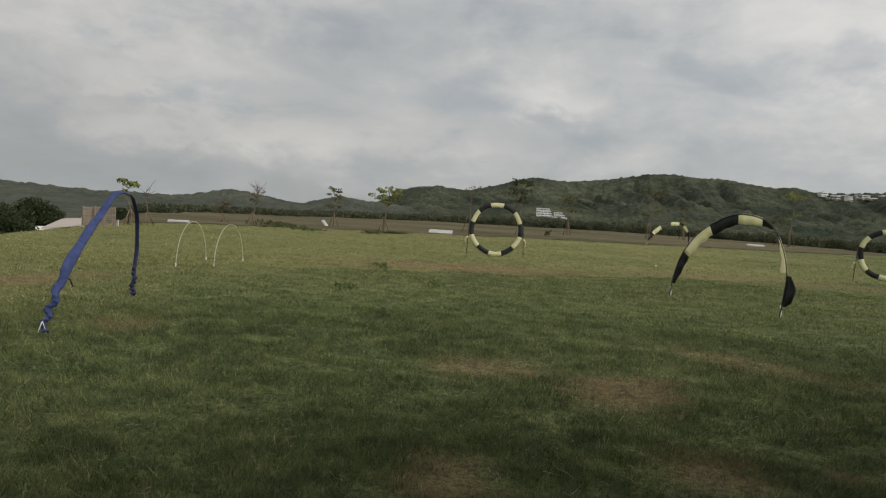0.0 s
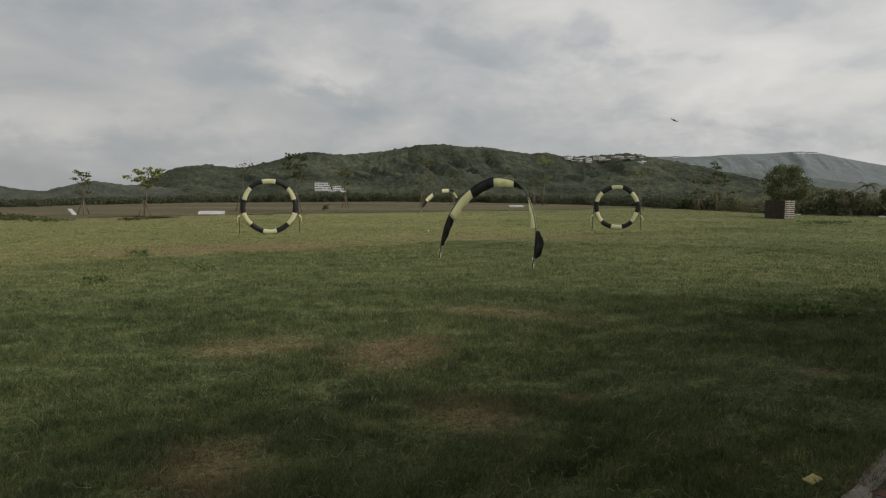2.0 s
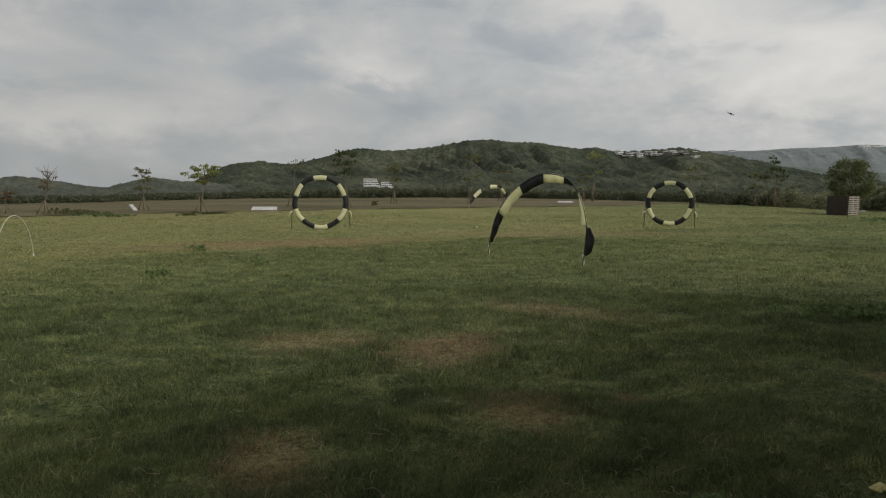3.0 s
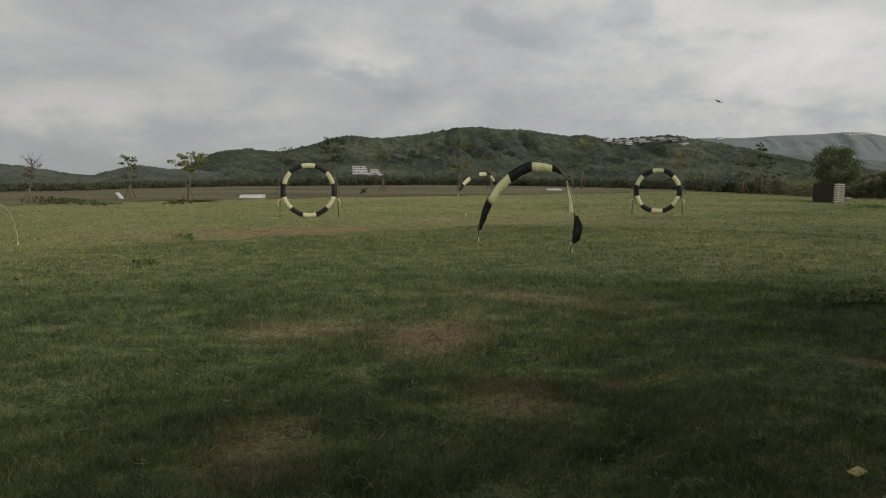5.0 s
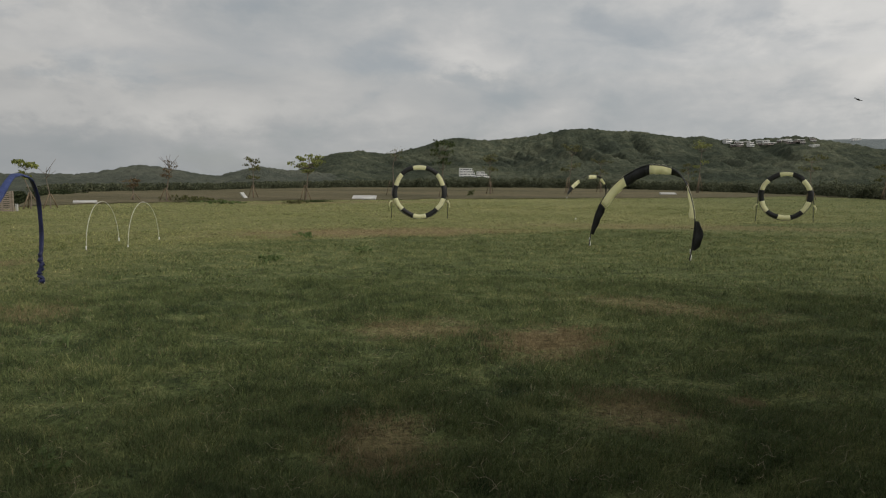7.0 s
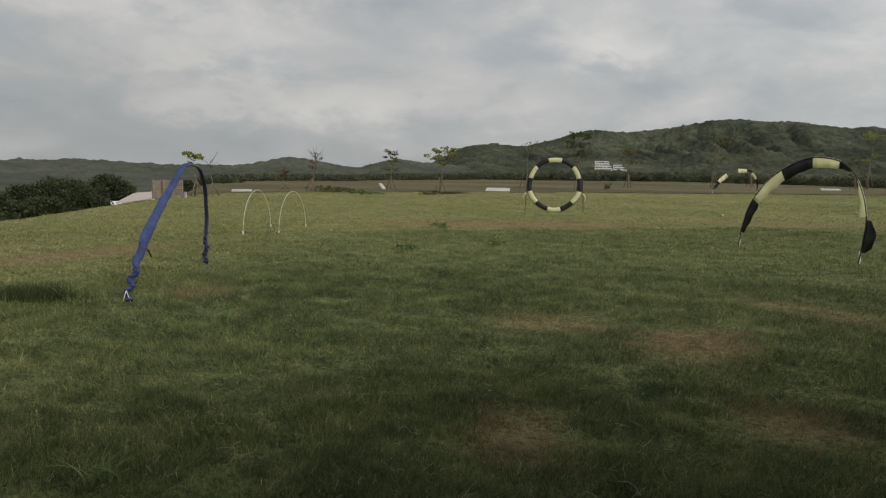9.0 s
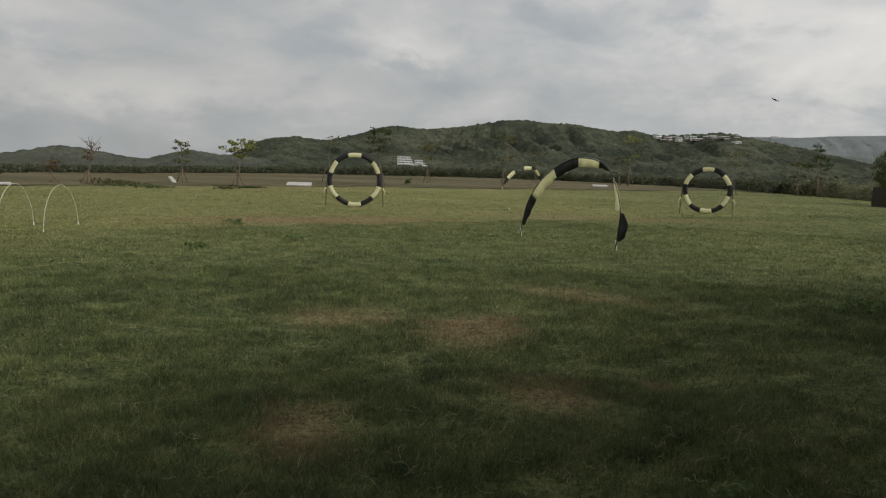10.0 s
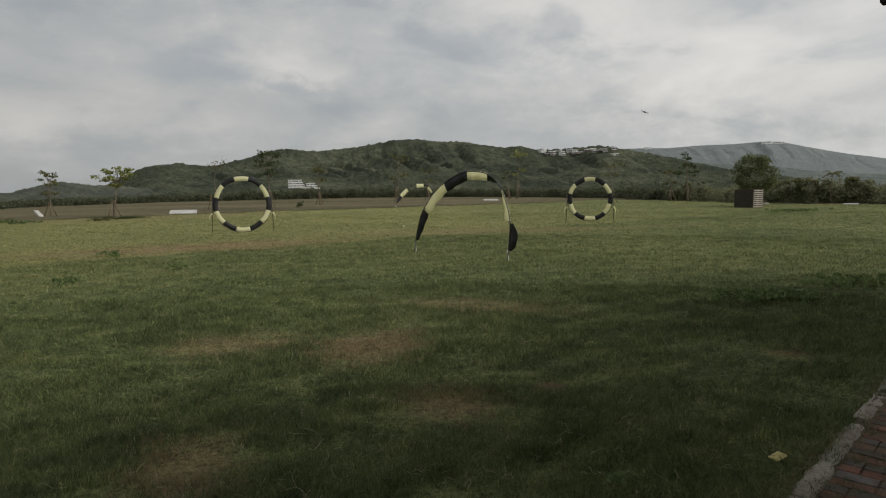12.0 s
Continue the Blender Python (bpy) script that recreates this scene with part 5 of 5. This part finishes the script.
def long_tuft(x, y, seed, n, ln, mat, label):
    rng = np.random.default_rng(seed)
    bm = bmesh.new()
    z = gz(x, y)
    for k in range(n):
        t = rng.uniform(0, 2 * math.pi)
        l = ln * rng.uniform(0.6, 1.2)
        d = Vector((math.cos(t), math.sin(t), 0))
        s = Vector((-d.y, d.x, 0)) * 0.008
        o = Vector((x + rng.normal(0, 0.05), y + rng.normal(0, 0.05), z - 0.01))
        prev = None
        for q in range(5):
            u = q / 4
            p = o + d * l * 0.75 * u * u + Vector((0, 0, l * (0.95 * u - 0.45 * u * u)))
            w = s * (1.05 - u)
            row = (bm.verts.new(p - w), bm.verts.new(p + w))
            if prev:
                bm.faces.new((prev[0], prev[1], row[1], row[0]))
            prev = row
    tagged(part("grass_tuft", bm, mat), label, "grass tuft", "long tufts in the lawn")


long_tuft(-2.54, 2.1, 1, 26, 0.24, M_WEED, "tuft of long broad green blades")
long_tuft(-4.2, 5.1, 2, 18, 0.2, M_WEED, "tuft of long broad green blades")
long_tuft(-6.0, 8.4, 3, 14, 0.16, M_WEED, "tuft of long broad green blades")


def rank_clump(x, y, rx, ry, seed, label):
    """Taller dark grass that the mower missed."""
    rng = np.random.default_rng(seed)
    n = 1500
    px, py = x + rng.normal(0, rx / 2, n), y + rng.normal(0, ry / 2, n)
    z = ground_z(px, py) - 0.01
    ln, th, ln2 = rng.uniform(0.10, 0.24, n), rng.uniform(0, 2 * np.pi, n), rng.uniform(0.3, 0.9, n)
    dx, dy, w = np.cos(th), np.sin(th), 0.004
    rows = []
    for t in (0.0, 0.5, 1.0):
        cx, cy, cz = px + dx * ln * ln2 * t * t, py + dy * ln * ln2 * t * t, z + ln * (t - 0.35 * t * t * ln2)
        tap = w * (1.05 - t)
        rows += [np.stack([cx - dy * tap, cy + dx * tap, cz], 1), np.stack([cx + dy * tap, cy - dx * tap, cz], 1)]
    v = np.stack(rows, 1).reshape(-1, 3)
    base = np.arange(n)[:, None] * 6
    f = np.concatenate([base + np.array([[0, 1, 3, 2]]), base + np.array([[2, 3, 5, 4]])], 0)
    tagged(arrays("rank_grass", v, f, M_RANK), label, "grass", "weeds in the lawn", "stuff")


rank_clump(-6.65, 5.10, 0.55, 0.30, 5, "clump of tall dark green grass in the lawn")
rank_clump(-19.5, 35.5, 1.6, 0.5, 6, "rough green grass along the lawn's far edge")
rank_clump(-12.8, 37.2, 0.9, 0.4, 7, "rough green grass along the lawn's far edge")


def straw_litter():
    """Fallen dry stalks, bent and lying loosely in the grass."""
    rng = np.random.default_rng(17)
    bm = bmesh.new()
    for k in range(1500):
        r = 1.6 + 8.5 * rng.uniform() ** 1.2
        a_ = radians(rng.uniform(-58, 48))
        x, y = r * math.sin(a_), r * math.cos(a_)
        if paved(x, y) > -0.1:
            continue
        z = gz(x, y) + rng.uniform(0.045, 0.08)
        t, l = rng.uniform(0, 2 * math.pi), 0.03 + 0.12 * rng.uniform() ** 2
        d = Vector((math.cos(t), math.sin(t), 0))
        e = Vector((-d.y, d.x, 0)) * rng.normal(0, 0.35)
        p = Vector((x, y, z))
        pts_ = [p]
        for q in range(4):
            turn = rng.normal(0, 0.5)
            d = Vector((d.x * math.cos(turn) - d.y * math.sin(turn), d.x * math.sin(turn) + d.y * math.cos(turn), rng.normal(0.1, 0.6)))
            pts_.append(pts_[-1] + d * l / 4)
        tube(bm, pts_, [0.0012, 0.0013, 0.0012, 0.0010, 0.0006], 3)
    tagged(part("straw_stalks", bm, M_STRAW), "loose dry straw stalks lying in the grass", "straw", kind="stuff")


straw_litter()


def litter():
    bm = bmesh.new()
    m = pose(2.13, 2.98, gz(2.13, 2.98) + 0.022, 6, -4, 25)
    box(bm, (0.085, 0.055, 0.008), m, 0.002)
    for v in bm.verts:
        v.co.z += 0.010 * math.sin(v.co.x * 60 + v.co.y * 25)
    tagged(part("card_scrap", bm, M_CARD), "crumpled faded yellow card lying in the grass", "litter")
    bm = bmesh.new()
    bmesh.ops.create_icosphere(bm, subdivisions=2, radius=0.032, matrix=Matrix.Translation((1.4, 23.4, gz(1.4, 23.4) + 0.05)))
    for v in bm.verts:
        v.co += Vector((noise.noise(v.co * 30), noise.noise(v.co * 31 + Vector((5, 0, 0))), 0)) * 0.02
    tagged(part("paper_scrap", bm, M_WHITE), "crumpled scrap of white paper on the lawn", "litter")


litter()

# ---------------------------------------------------------------- kerb and brick floor
floor_base = bmesh.new()
q = along(-1.4, 3.4, -0.061)
box(floor_base, (21, 6.84, 0.12), pose(q.x, q.y, q.z, 0, 0, KT))
pavement = tagged(part("pavement", floor_base, M_JOINT, smooth=False), "sunken brick paving with grass and soil in its joints", "pavement", kind="structure")
kerb_thing = new("kerb")
kerb_thing.location = along(0, 0)
tagged(kerb_thing, "broken pale concrete kerb between lawn and bricks", "kerb", kind="structure")
krng = random.Random(3)
s = -5.0
while s < 8.5:
    ln = krng.uniform(0.35, 0.95)
    bm = bmesh.new()
    n = max(4, int(ln / 0.045))
    # a cast strip with crumbled long edges and chipped ends
    rows = []
    for i in range(n + 1):
        u = i / n
        x = (u - 0.5) * (ln - 0.008)
        chip = 0.016 * max(0, 1 - min(u, 1 - u) * n / 1.5)
        a_, b_ = -0.058 + krng.uniform(-0.008, 0.006) + chip, 0.058 + krng.uniform(-0.012, 0.006) - chip
        h_ = krng.uniform(-0.002, 0.002)
        rows.append([bm.verts.new((x, y, z)) for y, z in ((a_ - 0.004, -0.08), (a_, 0.044 + h_), (a_ + 0.014, 0.058 + h_), (0.0, 0.060 + h_), (b_ - 0.014, 0.057 + h_), (b_, 0.040 + h_), (b_ + 0.004, -0.08))])
    for p_, q_ in zip(rows, rows[1:]):
        for j in range(6):
            bm.faces.new((p_[j], q_[j], q_[j + 1], p_[j + 1]))
    bm.faces.new(rows[0])
    bm.faces.new(rows[-1][::-1])
    bmesh.ops.recalc_face_normals(bm, faces=bm.faces)
    k = part("kerb_stone", bm, M_CONCRETE, kerb_thing, smooth=False)
    p = along(s + ln / 2, krng.uniform(-0.010, 0.010)) - kerb_thing.location
    k.matrix_local = pose(p.x, p.y, -0.050 + krng.uniform(-0.012, 0.002), krng.uniform(-1, 1), krng.uniform(-0.6, 0.6), KT + krng.uniform(-1.2, 1.2))
    s += ln + (krng.uniform(0.04, 0.14) if krng.random() < 0.25 else 0.003)


def brick_mesh(v, material):
    bm = bmesh.new()
    r = random.Random(v)
    box(bm, (0.182, 0.088, 0.06), Matrix(), 0.005)
    for q in bm.verts:
        q.co += Vector((r.uniform(-.003, .003), r.uniform(-.003, .003), r.uniform(-.002, .002)))
    me = bpy.data.meshes.new("brick")
    bm.to_mesh(me)
    bm.free()
    me.materials.append(material)
    return me


BRICKS = [[brick_mesh(i, m) for i in range(4)] for m in (M_BRICK_RED, M_BRICK_GREY)]
far_v, far_f = [], []
count = 0
for col in range(-1, 26):
    for row in range(0, 150):
        s0 = -5.0 + row * 0.0915
        off = 0.155 + col * 0.187 + (0.0935 if row % 4 > 1 else 0.0)
        half = col < 0
        if half and row % 4 < 2 or krng.random() < 0.03:
            continue
        if half:
            off = 0.108
        near = -0.8 < s0 < 4.2 and off < 1.0
        p = along(s0, off)
        zz = -0.022 + krng.uniform(-0.003, 0.003)
        if near and count < 300:
            b = new("brick", BRICKS[row % 2][krng.randrange(4)])
            b.parent = pavement
            b.matrix_local = pose(p.x, p.y, zz, krng.uniform(-0.7, 0.7), krng.uniform(-0.7, 0.7), KT - 90 + krng.uniform(-1.2, 1.2)) @ Matrix.Diagonal((0.48 if half else 1.0, 1, 1, 1))
            count += 1
        else:
            m = pose(p.x, p.y, zz, 0, 0, KT - 90) @ Matrix.Diagonal((0.48 if half else 1.0, 1, 1, 1))
            base = len(far_v)
            far_v += [m @ Vector((sx * 0.091, sy * 0.044, sz * 0.03)) for sz in (-1, 1) for sx, sy in ((-1, -1), (1, -1), (1, 1), (-1, 1))]
            far_f += [[base + i for i in q] for q in ((4, 5, 6, 7), (0, 1, 5, 4), (1, 2, 6, 5), (2, 3, 7, 6), (3, 0, 4, 7))]
rest = arrays("bricks", np.array([tuple(v) for v in far_v]), far_f, M_BRICK_REST, pavement)
tagged(rest, kind="stuff")


def joint_grass():
    """Thin grass, moss and dead stalks creeping over the kerb and between the bricks."""
    rng = np.random.default_rng(77)
    for name, n, mat, low, size, label in (("joint_grass", 16000, M_WEED_DULL, 0.50, (0.010, 0.04), "thin green grass growing in the paving joints"), ("joint_litter", 14000, M_STRAW_DULL, 0.47, (0.012, 0.05), "dead grass and dry litter lying over the paving")):
        s, off = rng.uniform(-1.0, 6, n), np.abs(rng.normal(0, 0.42, n)) - 0.10
        x, y = KX + KDX * s + KDY * off, KY + KDY * s - KDX * off
        keep = fbm(x * 5, y * 5, 3, 66 if name == "joint_grass" else 71) > low + 0.10 * sstep(off, 0.2, 1.0)
        x, y = x[keep], y[keep]
        m = len(x)
        ln, th = rng.uniform(*size, m), rng.uniform(0, 2 * np.pi, m)
        dx, dy = np.cos(th), np.sin(th)
        w = 0.0016
        up = rng.uniform(0.2, 0.9, m) if name == "joint_grass" else rng.uniform(0.0, 0.25, m)
        z = np.full(m, 0.006) + rng.uniform(0, 0.012, m)
        rows = [np.stack([x - dy * w, y + dx * w, z], 1), np.stack([x + dy * w, y - dx * w, z], 1),
                np.stack([x + dx * ln + dy * w * .4, y + dy * ln - dx * w * .4, z + ln * up], 1), np.stack([x + dx * ln - dy * w * .4, y + dy * ln + dx * w * .4, z + ln * up], 1)]
        v = np.stack(rows, 1).reshape(-1, 3)
        tagged(arrays(name, v, np.arange(m * 4).reshape(-1, 4), mat), label, "grass", kind="stuff")


joint_grass()
